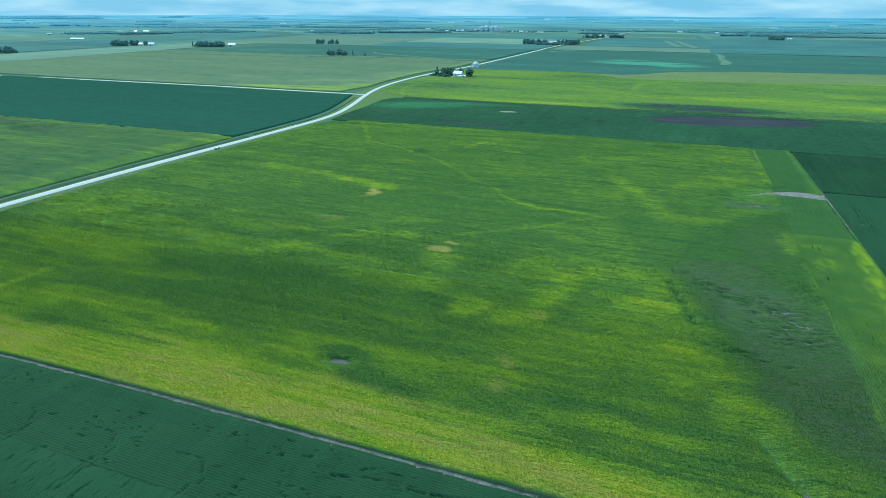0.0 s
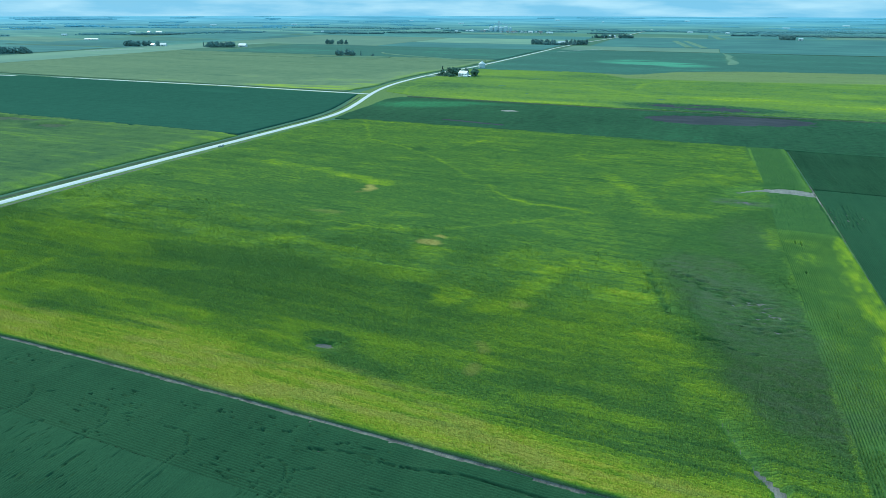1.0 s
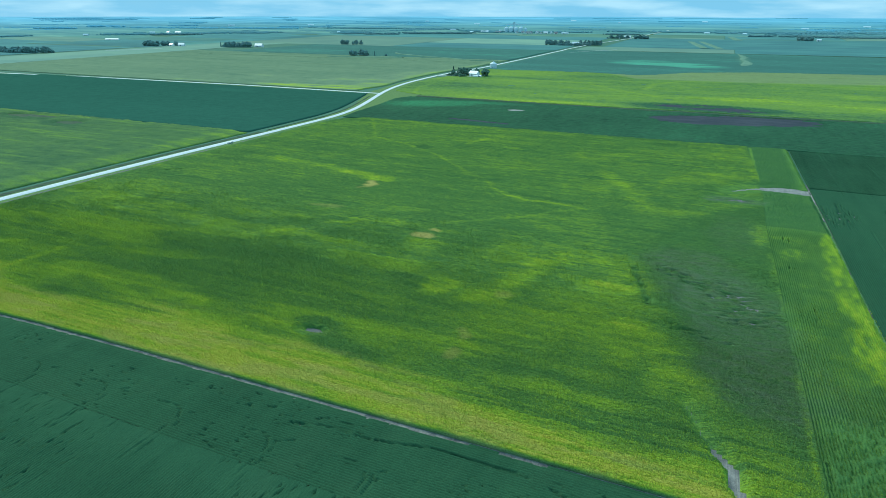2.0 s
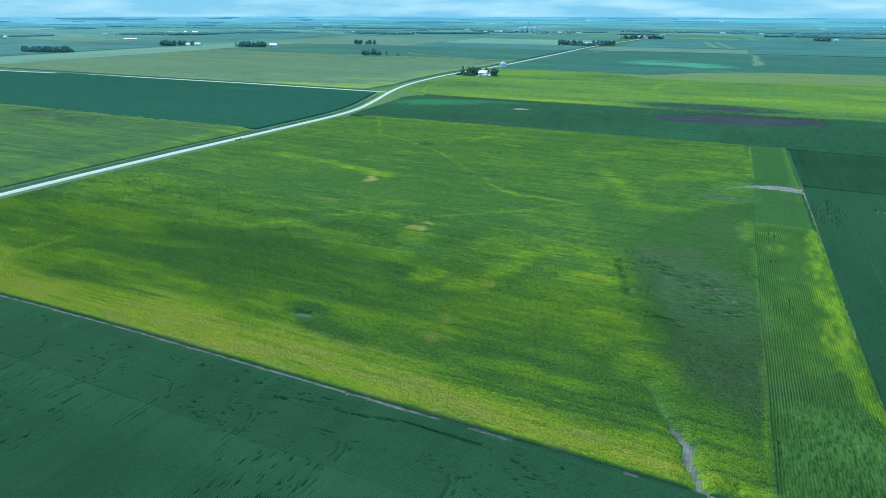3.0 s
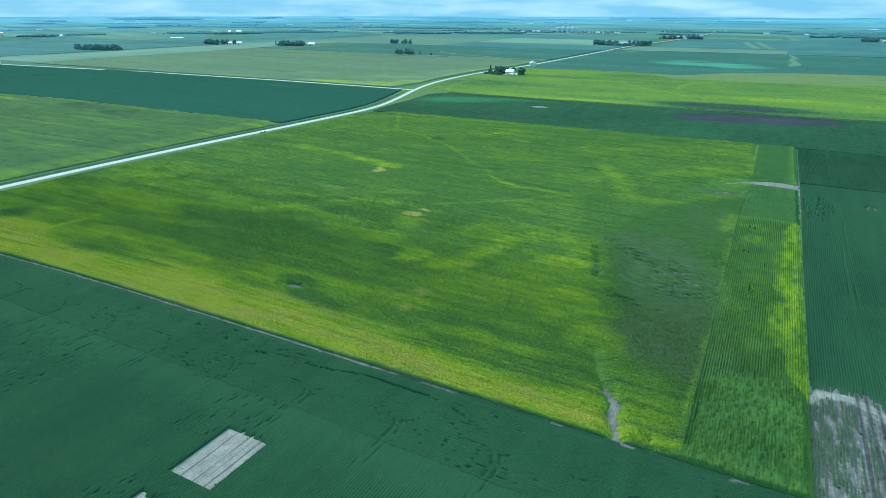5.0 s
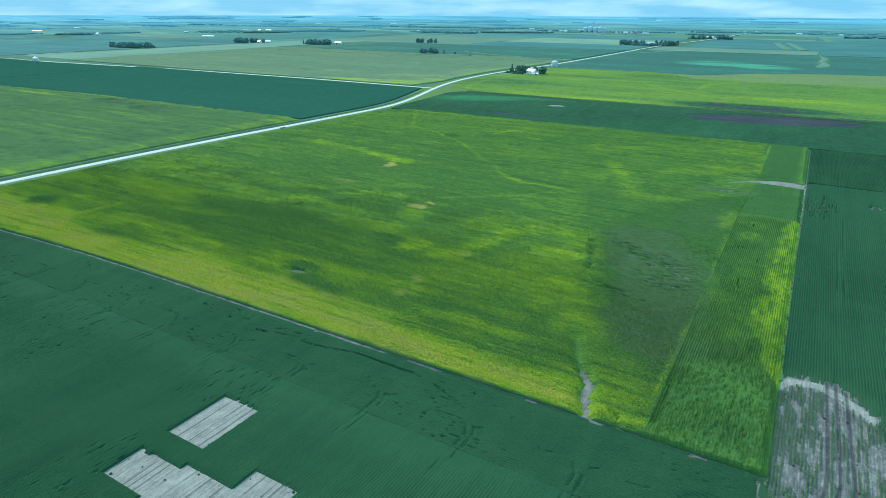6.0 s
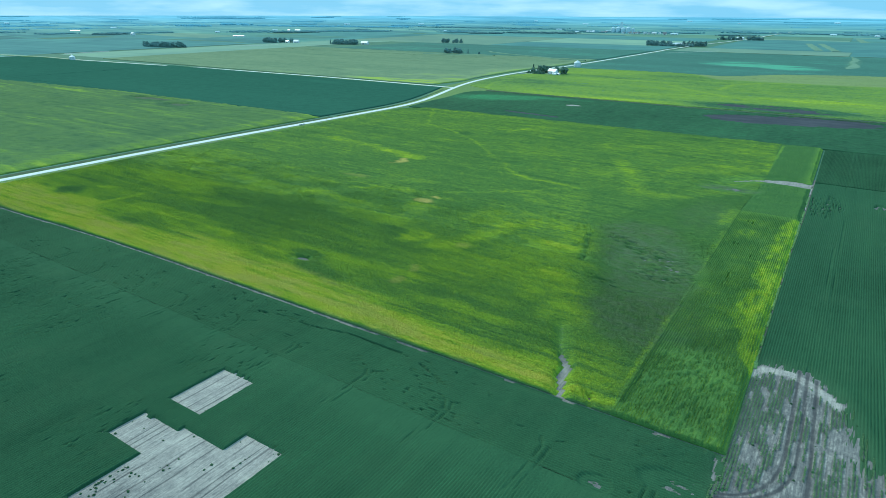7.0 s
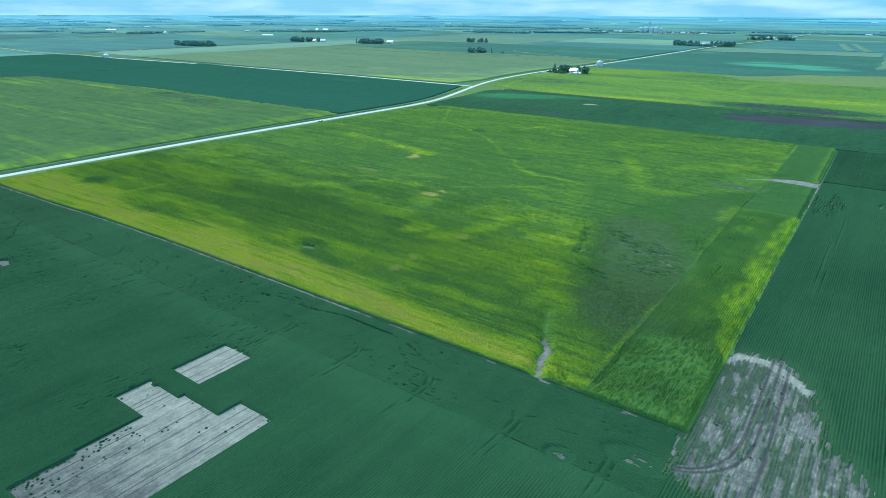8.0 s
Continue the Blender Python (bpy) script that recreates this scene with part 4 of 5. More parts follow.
stand("soybean_field", 398, 512, east_gap, 190, 2.0, 0.381, 0.9, m_soy, "y", soy_colour, None, soy_press,
      "dark green soybeans beyond a drain line", seed=25, grain=0.14, depth=0.42, rough=0.18, furrow_shade=0.22)
stand("soybean_field", -12, 512, 190.1, 420, 4.0, 4.0, 0.9, m_soy, "", soy_colour, None, None, "dark green soybeans running to the east", seed=26)


stand("soybean_field", -80, -12, -100, 190, 3.0, 0.254, 0.9, m_soy, "y", soy_colour, None, None,
      "dark green soybeans in rows running south", seed=28, grain=0.06, depth=0.36, rough=0.16, furrow_shade=0.18, shut=(False, False, False, False), pitch=3, narrow=True)
for x0, x1, y0, y1, seed in ((-321, 420, -215, -80, 30), (-321, -100, -80, -12, 40), (190, 420, -80, -12, 43)):
    stand("soybean_field", y0, y1, x0, x1, 5.0, 5.0, 0.9, m_soy, "", soy_colour, None, None, "dark green soybeans running to the south", seed=seed)


def north_west(y):
    return np.interp(y, [513, 546, 595, 626, 654, 671, 684], [-309, -315, -318, -322, -326, -322, -314])


def slough(x, y):
    w = 0.9 * (fbm(x, y, 14, 4, 91, 4) - 0.5)
    a = blob(x, y, 44, 645, 98, 36, 12)
    bare = (a > 0.03) & (a + w > 0.16)
    bare |= blob(x, y, -167, 625, 15, 9) + 0.5 * w > 0.4
    bare |= from_line(x, y, [(-209, 549), (-151, 541)]) < 4.8
    return ~bare


stand("soybean_field", 513, 679, north_west, 430, 2.0, 2.5, 0.9, m_soy, "", soy_colour, slough, None, "dark green soybeans with a drowned slough", seed=27)
tagged(grid_object("slough_soil", *np.meshgrid(np.linspace(-60, 140, 60), np.linspace(606, 684, 40)), np.full((40, 60), 0.06), m_purple),
       "dark purplish mud of a dried slough", "soil", kind="structure")


# ---- fields beyond ----
def olive_colour(x, y):
    south = y < 412
    v = np.where(south, 0.21, 0.20) + np.where(south, 0.20, 0.30) * (fbm(x, y, 120, 30, 101, 5) - 0.45) + np.where(south, 0.09, 0.14) * (fbm(x, y, 200, 6, 102, 3) - 0.5)
    v = v + 0.75 * blob(x, y, -480, 722, 150, 26, 2) * smooth(0.25, 0.55, fbm(x, y, 50, 8, 104, 4)) + 0.45 * blob(x, y, -470, 775, 95, 90) * smooth(0.35, 0.62, fbm(x, y, 60, 14, 104, 4))
    v = v + 0.40 * blob(x, y, -700, 720, 80, 14) * smooth(0.4, 0.6, fbm(x, y, 50, 8, 107, 4)) + 0.20 * blob(x, y, -430, 940, 60, 100)
    v = v - 0.8 * blob(x, y, -592, 386, 50, 18, 4) - 0.8 * blob(x, y, -522, 373, 30, 16)
    v = v - 0.5 * blob(x, y, -690, 808, 42, 12) + 0.2 * blob(x, y, -650, 815, 70, 22) - 0.4 * blob(x, y, -970, 1060, 90, 12) + 0.14 * (np.abs(y - 403) < 4) * (x > -900)
    v = v + 0.25 * (1 - smooth(6, 22, np.abs(x - road_x(y) + 20)))
    v = v + south * (0.10 * smooth(0.52, 0.70, fbm(x, y, 90, 8, 103, 4)) + 0.26 * smooth(0.60, 0.68, fbm(x, y, 110, 3.0, 105, 3)) * smooth(0.4, 0.55, fbm(x, y, 90, 30, 109)) - 0.12 * smooth(0.60, 0.68, fbm(x, y, 70, 2.5, 106, 3)))
    v = v + 0.45 * blob(x, y, -850, 336, 95, 22, 8) * smooth(0.35, 0.6, fbm(x, y, 40, 9, 108, 4)) + 0.3 * blob(x, y, -750, 380, 70, 10)
    return {"yellow": np.clip(v, 0, 1), "straw": 0 * v, "weed": np.clip(0.4 * blob(x, y, -690, 1040, 60, 12), 0, 1)}


FOOT = [(-150, 1090), (-92, 1011), (68, 1018), (267, 1062), (480, 1085)]       # where the sown beans give way to pale ground


def bright_colour(x, y):
    foot = np.interp(x, [p[0] for p in FOOT], [p[1] for p in FOOT])
    v = 0.37 + 0.80 * (fbm(x, y, 150, 45, 111, 5) - 0.48) + 0.10 * (fbm(x, y, 130, 9, 112, 4) - 0.5)
    v = v + 0.14 * smooth(0.56, 0.70, fbm(x, y, 120, 22, 115, 4))
    v = v + 0.32 * blob(x, y, 55, 812, 80, 22, 4) + 0.20 * blob(x, y, 185, 880, 30, 24) + 0.20 * blob(x, y, 240, 780, 90, 40)
    v = v + 0.42 * (1 - smooth(6, 46, y - 691)) * smooth(-310, -240, x) * (1 - smooth(-140, -40, x))
    v = v + 0.22 * near(x, y, [(-63, 868), (-58, 943), (-25, 996), (40, 1010)], 7) + 0.20 * near(x, y, [(-330, 716), (-350, 770), (-352, 822)], 4) + 0.18 * near(x, y, [(-140, 905), (-100, 850), (-40, 800)], 7)
    v = v - 0.75 * blob(x, y, 16, 720, 105, 40) - 0.25 * smooth(-12, 12, y - foot) + 0.14 * (np.abs(y - foot) < 7)
    return {"yellow": np.clip(v, 0, 1), "straw": 0 * v, "weed": 0.75 * smooth(-10, 10, y - foot)}


def bean_line(x):
    """Where the beans end in the north."""
    return np.interp(x, [-400, -321, -195, -110, -85, -22, 78, 310, 500], [1082, 1080, 1092, 1075, 1080, 1155, 1205, 1245, 1262])


def upper_cover(x, y):
    return ~(blob(x, y, 18, 726, 76, 36, -12) + 3.2 * (fbm(x, y, 24, 3.5, 113, 4) - 0.5) > 0.44) & (y < bean_line(x) - 2)


def beyond_beans(x, y):
    return y > bean_line(x) + 1


m_bright = canopy_mat(gloss=0.08, name="yellowing_beans", stops=[(0.0, (0.042, 0.118, 0.055)), (0.36, (0.142, 0.250, 0.056)), (0.75, (0.232, 0.345, 0.042)), (1.0, (0.395, 0.480, 0.040))], weedy=(0.25, 0.31, 0.13), speck=0.16, scale=0.6)


def bright_west(y):
    return road_x(y) + 12 + 50 * (1 - smooth(690, 730, np.asarray(y, float))) + 8 * smooth(880, 930, np.asarray(y, float))


stand("bean_field", 690, 1266, bright_west, 470, 2.6, 3.2, 0.9, m_bright, "", bright_colour, upper_cover, None, "bright yellow-green bean field with a mud hole", seed=31)
tagged(grid_object("slough_soil", *np.meshgrid(np.linspace(-50, 80, 40), np.linspace(690, 768, 30)), np.full((30, 40), 0.06), m_purple),
       "dark mud hole in the bean field", "soil", kind="structure")


def teal_colour(x, y):
    v = 0.40 + 0.5 * (fbm(x, y, 150, 60, 121) - 0.5)
    v = v + 0.75 * blob(x, y, -72, 1322, 150, 92, -22) * smooth(0.22, 0.55, fbm(x, y, 90, 26, 122, 4)) + 0.2 * blob(x, y, -120, 1400, 60, 40)
    return {"yellow": np.clip(v, 0, 1), "straw": 0 * v, "weed": np.clip(0.5 * blob(x, y, 68, 1520, 12, 210), 0, 1)}


# the beans' own blue-green, paled and blued a little further for haze
m_teal = canopy_mat(gloss=0.07, name="blue_green_soybeans", stops=[(0.0, (0.054, 0.142, 0.112)), (0.5, (0.072, 0.186, 0.142)), (1.0, (0.115, 0.380, 0.242))], weedy=(0.20, 0.30, 0.16), speck=0.2, scale=0.5)
stand("soybean_field", 1070, 1725, lambda y: road_x(y) + 12, 520, 5.0, 9.0, 0.9, m_teal, "", teal_colour, beyond_beans, None, "blue-green soybeans with a paler sweep", seed=33)


def west_teal(x, y):
    v = 0.22 + 0.30 * (fbm(x, y, 240, 90, 123) - 0.5) + 0.25 * blob(x, y, -560, 640, 60, 16)
    return {"yellow": np.clip(v, 0, 1), "straw": 0 * v, "weed": 0 * v}


def below_side_road(x, y):
    return y < np.interp(x, [-1480, -1400, -1272, -900, -600, -362], [642, 657, 657, 688, 697, 692]) - 8


m_dark_teal = canopy_mat(gloss=0.0, name="dark_green_soybeans_west", stops=[(0.0, (0.037, 0.112, 0.078)), (0.5, (0.049, 0.146, 0.099)), (1.0, (0.077, 0.260, 0.146))], weedy=(0.20, 0.30, 0.16), speck=0.08, scale=0.5)
stand("soybean_field", -200, 690, -1472, lambda y: np.interp(y, [330, 338, 385, 394, 408, 409.5, 412], [-983, -975, -955, -850, -700, -690, -985]), 7.0, 7.0, 0.9, m_dark_teal, "", west_teal, below_side_road, None, "dark blue-green soybeans along the section road", seed=39)
stand("soybean_field", 411, 684, -991, lambda y: road_x(y) - 17, 5.0, 5.0, 0.86, m_dark_teal, "", west_teal, None, None, "dark blue-green soybeans inside the crossroads", seed=34)


def west_cover(x, y):
    w = 0.5 * (fbm(x, y, 12, 6, 114) - 0.5)
    return (y < np.interp(x, [-985, -955, -850, -700], [338, 385, 394, 409])) & ~((blob(x, y, -592, 393, 50, 14, 4) + w > 0.38) | (blob(x, y, -522, 380, 28, 14) + w > 0.40))


def west_low(x, y):
    """The outer rows by the ditch stand lower."""
    return 1 - smooth(1, 14, road_x(y) - 15 - x)


GX, GY = np.meshgrid(np.linspace(-650, -490, 40), np.linspace(366, 408, 14))
tagged(grid_object("hollow", GX, GY, np.full(GX.shape, 0.06), m_ditch), "dark rank hollows in the corn", "soil", kind="structure")
m_westcorn = canopy_mat("green_corn_west", [(0.0, (0.058, 0.132, 0.058)), (0.35, (0.104, 0.192, 0.064)), (0.65, (0.160, 0.270, 0.052)), (1.0, (0.300, 0.400, 0.050))], speck=0.25, scale=1.0)
stand("corn_field", -200, 408, -985, lambda y: road_x(y) - 15, 3.0, 4.0, 2.2, m_westcorn, "", olive_colour, west_cover, west_low, "green corn west of the gravel road", seed=35)
stand("corn_field", 703, 1195, -1255, lambda y: road_x(y) - 16 - 22 * (1 - smooth(703, 780, np.asarray(y, float))), 6.0, 7.0, 1.2, m_olive, "", olive_colour, None, None, "olive tasselled corn north of the side road", seed=36)
stand("soybean_field", 1292, 1690, -1150, lambda y: road_x(y) - 12, 12.0, 12.0, 0.9, m_teal, "", teal_colour, None, None, "dark soybeans beyond the olive corn", seed=37)
stand("corn_field", 1196, 1290, -1255, lambda y: road_x(y) - 14, 8.0, 9.0, 1.2, m_olive, "", olive_colour, None, None, "olive corn strip with a grassy lane", seed=38)

# ---- patchwork to the far distance ----
TAKEN = [(-1478, -980, -210, 660), (-330, 430, -220, 1730), (-1260, -330, -210, 1695)]
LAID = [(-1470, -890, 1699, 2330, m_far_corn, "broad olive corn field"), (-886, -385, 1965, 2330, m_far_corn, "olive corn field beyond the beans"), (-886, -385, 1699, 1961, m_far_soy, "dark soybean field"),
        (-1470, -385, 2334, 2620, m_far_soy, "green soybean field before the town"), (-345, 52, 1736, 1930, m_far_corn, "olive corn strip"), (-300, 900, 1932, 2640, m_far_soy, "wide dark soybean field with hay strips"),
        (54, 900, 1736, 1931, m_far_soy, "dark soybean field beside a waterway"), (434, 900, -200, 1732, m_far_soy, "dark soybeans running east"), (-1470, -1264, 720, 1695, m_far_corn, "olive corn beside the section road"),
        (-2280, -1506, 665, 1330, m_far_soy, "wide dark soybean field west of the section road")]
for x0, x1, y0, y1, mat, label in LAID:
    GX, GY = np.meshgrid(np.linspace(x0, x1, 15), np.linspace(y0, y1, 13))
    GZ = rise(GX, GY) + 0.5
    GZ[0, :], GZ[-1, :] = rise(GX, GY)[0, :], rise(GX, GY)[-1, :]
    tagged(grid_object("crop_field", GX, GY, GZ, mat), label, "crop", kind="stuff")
TAKEN += [f[:4] for f in LAID]
pick = random.Random(5)
CELL_X, CELL_Y = 402.0, 402.0
for iy in range(-9, 10):
    for ix in range(-10, 10):
        x0, y0 = -378 + ix * CELL_X, -114 + iy * CELL_Y
        halves = pick.choice((1, 1, 2, 2, 3))
        for h in range(halves):
            a0, a1 = y0 + CELL_Y * h / halves, y0 + CELL_Y * (h + 1) / halves
            kind = pick.random()
            cx, cy = x0 + CELL_X / 2, (a0 + a1) / 2
            r = math.hypot(cx - HUB[0], cy - HUB[1])
            if r > 3050:
                continue
            bx0, bx1, by0, by1 = x0 + 1.5, x0 + CELL_X - 1.5, a0 + 0.8, a1 - 0.8
            for tx0, tx1, ty0, ty1 in TAKEN:      # trim against the fields already laid out
                if bx0 < tx1 and bx1 > tx0 and by0 < ty1 and by1 > ty0:
                    if by1 - ty1 > 30 and by0 < ty1:
                        by0 = ty1 + 4
                    elif ty0 - by0 > 30:
                        by1 = ty0 - 4
                    elif tx0 - bx0 > 30 and tx0 < -400:
                        bx1 = tx0 - 4
                    elif bx1 - tx1 > 30 and tx1 > 0:
                        bx0 = tx1 + 4
                    else:
                        bx1 = bx0
            if bx1 - bx0 < 20 or by1 - by0 < 20:
                continue
            if cx < -1250 and 650 < cy < 1400:
                kind = 0.1
            elif cx < -1100:
                kind *= 0.9 if kind < 0.5 else 1.0
                kind = kind * 0.72 if kind < 0.72 else kind
            mat, label = ((m_far_soy, "distant hazed blue-green soybean field") if kind < 0.42 else (m_far_corn, "distant olive corn field") if kind < 0.72
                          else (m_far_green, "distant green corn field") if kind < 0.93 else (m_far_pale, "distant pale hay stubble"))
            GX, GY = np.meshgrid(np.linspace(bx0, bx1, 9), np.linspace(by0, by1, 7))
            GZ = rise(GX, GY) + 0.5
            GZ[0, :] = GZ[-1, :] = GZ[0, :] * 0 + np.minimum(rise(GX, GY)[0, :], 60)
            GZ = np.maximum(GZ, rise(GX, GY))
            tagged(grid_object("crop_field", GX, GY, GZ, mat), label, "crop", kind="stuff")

# ---- roads ----
JY, JU = np.meshgrid(np.arange(538, 742, 3.0), np.linspace(0, 1, 14), indexing="ij")
j0 = road_x(JY) + 2.5
j1 = np.where(JY < 685, np.interp(JY, [538, 595, 654, 685], [-312, -317, -325, -313]), bright_west(JY)) + 2.5
tagged(grid_object("junction_grass", j0 + (j1 - j0) * JU, JY, 0.16 + 0.10 * fbm(JY, JU * 30, 5, 5, 133), m_grass), "pale yellow-green grass inside the road bend", "verge", kind="structure")
ys = np.concatenate([np.arange(-1500, 2600, 12.0), np.arange(2600, 3300, 40.0)])
line = np.stack([road_x(ys), ys], 1)
road_lift = 0.8 * smooth(1690, 1760, ys) + 2.0 * smooth(2780, 2880, ys)
yd = np.arange(-400, 420, 12.0)
ribbon("ditch", np.stack([road_x(yd) - 8.0, yd], 1), 6.0, m_ditch, 0.25, "rank grassy roadside ditch", "ditch", wobble=1.5)
yd = np.arange(425, 668, 10.0)
ribbon("ditch", np.stack([road_x(yd) - 9.0, yd], 1), 2.4, m_ditch, 0.3, "narrow dark roadside ditch at the bend", "ditch", wobble=0.8)
ribbon("road_verge", line, np.interp(ys, [440, 560, 640, 700, 760, 900, 1100], [15, 17, 26, 36, 24, 14, 9]), m_grass, 0.12 + road_lift, "rough grass verge of the gravel road", "verge", wobble=2.0)
ribbon("road", line, np.interp(ys, [150, 300, 600, 1200], [6.2, 7.0, 6.2, 6.2]), m_gravel, 0.30 + road_lift, "white crushed-gravel county road", "road", crown=0.12)
side_x = np.concatenate([np.arange(-2600, -1000, 20.0), np.arange(-1000, -362, 12.0)])
side_y = np.interp(side_x, [-2600, -1755, -1600, -1480, -1400, -1272, -900, -600, -362], [700, 648, 630, 642, 657, 657, 688, 697, 692])
side_lift = 0.8 * (1 - smooth(-1480, -1250, side_x))
ribbon("road_verge", np.stack([side_x, side_y], 1), 14.0, m_grass, 0.10 + side_lift, "grass verge of the side road", "verge", wobble=2.0)
near_side = side_x > -1300
ribbon("road", np.stack([side_x, side_y], 1)[near_side], 5.2, m_gravel, (0.26 + side_lift)[near_side], "narrow gravel side road", "road", crown=0.10)
ribbon("road", np.stack([side_x, side_y], 1)[side_x < -1280], 4.0, m_lane, (0.26 + side_lift)[side_x < -1280], "narrow grey section road running west", "road", crown=0.10)
for y0, y1 in ((-300, 642), (735, 850), (1175, 1320)):
    far_y = np.arange(y0, y1, 14.0)
    ribbon("road", np.stack([np.interp(far_y, [-900, 540, 600, 640, 750, 840, 1180, 1290, 1474], [-1540, -1521, -1504, -1482, -1476, -1488, -1440, -1396, -1372]), far_y], 1), 6.0, m_lane, 0.8,
           "pale distant section road", "road")

# ---- trees ----
def crown_mesh(name, seed, height, radius, conical=False, leaves=420):
    """Leaves and sprays set in clumps with gaps between them."""
    rng = random.Random(seed)
    verts, faces = [], []
    lobes = []
    n = 9 if conical else 13
    for k in range(n):
        if conical:
            f = (k + 0.5) / n
            z, r = height * (0.12 + 0.86 * f), radius * (1.02 - f) * 0.9 + 0.25
            a = k * 2.4
            lobes.append((math.cos(a) * r * 0.3, math.sin(a) * r * 0.3, z, r * 0.8, height * 0.10))
        else:
            a, f = k * 2.4 + rng.random(), rng.random() ** 0.6
            z = height * rng.uniform(0.13, 0.88)
            spread = radius * 0.78 * math.sqrt(max(0.05, 1 - ((z / height - 0.52) / 0.45) ** 2)) * f
            s = radius * rng.uniform(0.34, 0.55)
            lobes.append((math.cos(a) * spread, math.sin(a) * spread, z, s, s * 0.85))
    for k in range(leaves):
        x, y, z, r, rz = lobes[k % len(lobes)]
        d = Vector((rng.gauss(0, 1), rng.gauss(0, 1), rng.gauss(0, 1))).normalized()
        f = rng.uniform(0.7, 1.05)
        p = Vector((x + d.x * r * f, y + d.y * r * f, max(height * 0.1, z + d.z * rz * f)))
        s = radius * rng.uniform(0.14, 0.26)
        u = (d.cross(Vector((rng.random(), rng.random(), 1))).normalized() + d * rng.uniform(-0.5, 0.5)) * s
        w = d.cross(u).normalized() * s * rng.uniform(0.6, 1.0)
        base = len(verts)
        verts += [p - u - w, p + u - w * 0.7, p + u * 0.8 + w, p - u * 0.7 + w * 1.1]
        faces.append((base, base + 1, base + 2, base + 3))
    me = bpy.data.meshes.new(name)
    me.from_pydata([tuple(v) for v in verts], [], faces)
    me.update()
    return me


def trunk_bm(seed, height, radius, conical):
    rng = random.Random(seed)
    bm = bmesh.new()
    top = height * (0.95 if conical else 0.55)
    tube(bm, (0, 0, 0), (0.1, 0, top * 0.5), radius * 0.085, radius * 0.06)
    tube(bm, (0.1, 0, top * 0.5), (0.0, 0.1, top), radius * 0.06, radius * 0.02)
    if not conical:
        for k in range(6):
            a = k * 1.05 + rng.random() * 0.5
            z = height * rng.uniform(0.22, 0.45)
            tube(bm, (0.05, 0, z), (math.cos(a) * radius * 0.6, math.sin(a) * radius * 0.6, z + height * rng.uniform(0.15, 0.3)), radius * 0.04, radius * 0.012, 5)
    return bm


def make_tree(name, x, y, seed, height, radius, conical, label, group, leaves):
    t = thing(name, x, y, label, "tree", group)
    part("trunk", trunk_bm(seed, height, radius, conical), m_bark, t)
    me = crown_mesh("crown", seed, height, radius, conical)
    me.materials.append(leaves)
    c = new("crown", me)
    c.parent = t
    return t


KINDS = {}


def tree(kind, x, y, scale, group, turn):
    """Plants a tree of one of five built kinds."""
    specs = {"elm": ("shade_tree", 3, 13.0, 5.6, False, "broad dark green shade tree in full leaf"),
             "ash": ("shade_tree", 8, 15.0, 4.8, False, "tall dark green shade tree with open crown"),
             "low": ("shelterbelt_tree", 12, 7.5, 4.4, False, "low bushy shelterbelt tree, dark green"),
             "spruce": ("spruce", 17, 15.0, 3.2, True, "dark narrow spruce with drooping boughs"),
             "bush": ("shrub", 23, 3.4, 2.6, False, "rounded dark green shrub")}
    name, seed, h, r, con, label = specs[kind]
    m = pose(x, y, float(rise(np.array(x), np.array(y))) - 0.05, 0, 0, turn) @ Matrix.Diagonal((scale, scale, scale, 1))
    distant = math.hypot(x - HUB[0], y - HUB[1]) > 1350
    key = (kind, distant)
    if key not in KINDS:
        KINDS[key] = make_tree(name, x, y, seed, h, r, con, label, group, m_leaf_hazed if distant else m_conifer if con else m_leaf)
        KINDS[key].matrix_basis = m
        return
    t = copy_thing(KINDS[key], pose(0, 0, 0))
    t.matrix_basis = m
    t["group"] = group


def belt(x0, y0, x1, y1, count, kinds, spread, group, seed, size=1.0):
    rng = random.Random(seed)
    for k in range(int(count * 1.35)):
        f = (k + 0.5) / (count * 1.35)
        x, y = x0 + (x1 - x0) * f + rng.uniform(-spread, spread) * 0.5, y0 + (y1 - y0) * f + rng.uniform(-spread, spread)
        tree(rng.choice(kinds), x, y, size * rng.uniform(0.75, 1.15), group, rng.uniform(0, 360))


# the farmstead beside the gravel road
GROUP = "trees of the near farmstead"
tree("spruce", -372, 948, 0.95, GROUP, 10)
tree("spruce", -366, 955, 0.8, GROUP, 50)
tree("ash", -361, 950, 0.85, GROUP, 80)
tree("elm", -354, 957, 0.85, GROUP, 120)
tree("elm", -347, 962, 0.75, GROUP, 200)
tree("elm", -320, 950, 0.95, GROUP, 20)
tree("ash", -321, 960, 0.75, GROUP, 300)
tree("elm", -338, 968, 0.8, GROUP, 260)
belt(-378, 936, -346, 934, 9, ["bush", "low"], 2.0, GROUP, 41, 0.75)
belt(-374, 950, -332, 966, 14, ["low", "elm", "low"], 5.0, GROUP, 42, 0.85)
tree("elm", -318, 957, 0.8, GROUP, 70)
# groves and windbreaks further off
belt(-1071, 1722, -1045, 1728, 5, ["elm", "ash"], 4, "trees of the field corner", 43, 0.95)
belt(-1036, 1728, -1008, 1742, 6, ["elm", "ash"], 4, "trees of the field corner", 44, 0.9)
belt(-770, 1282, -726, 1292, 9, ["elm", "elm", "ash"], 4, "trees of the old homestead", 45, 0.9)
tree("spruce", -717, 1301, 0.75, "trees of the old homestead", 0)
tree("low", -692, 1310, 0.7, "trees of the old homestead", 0)
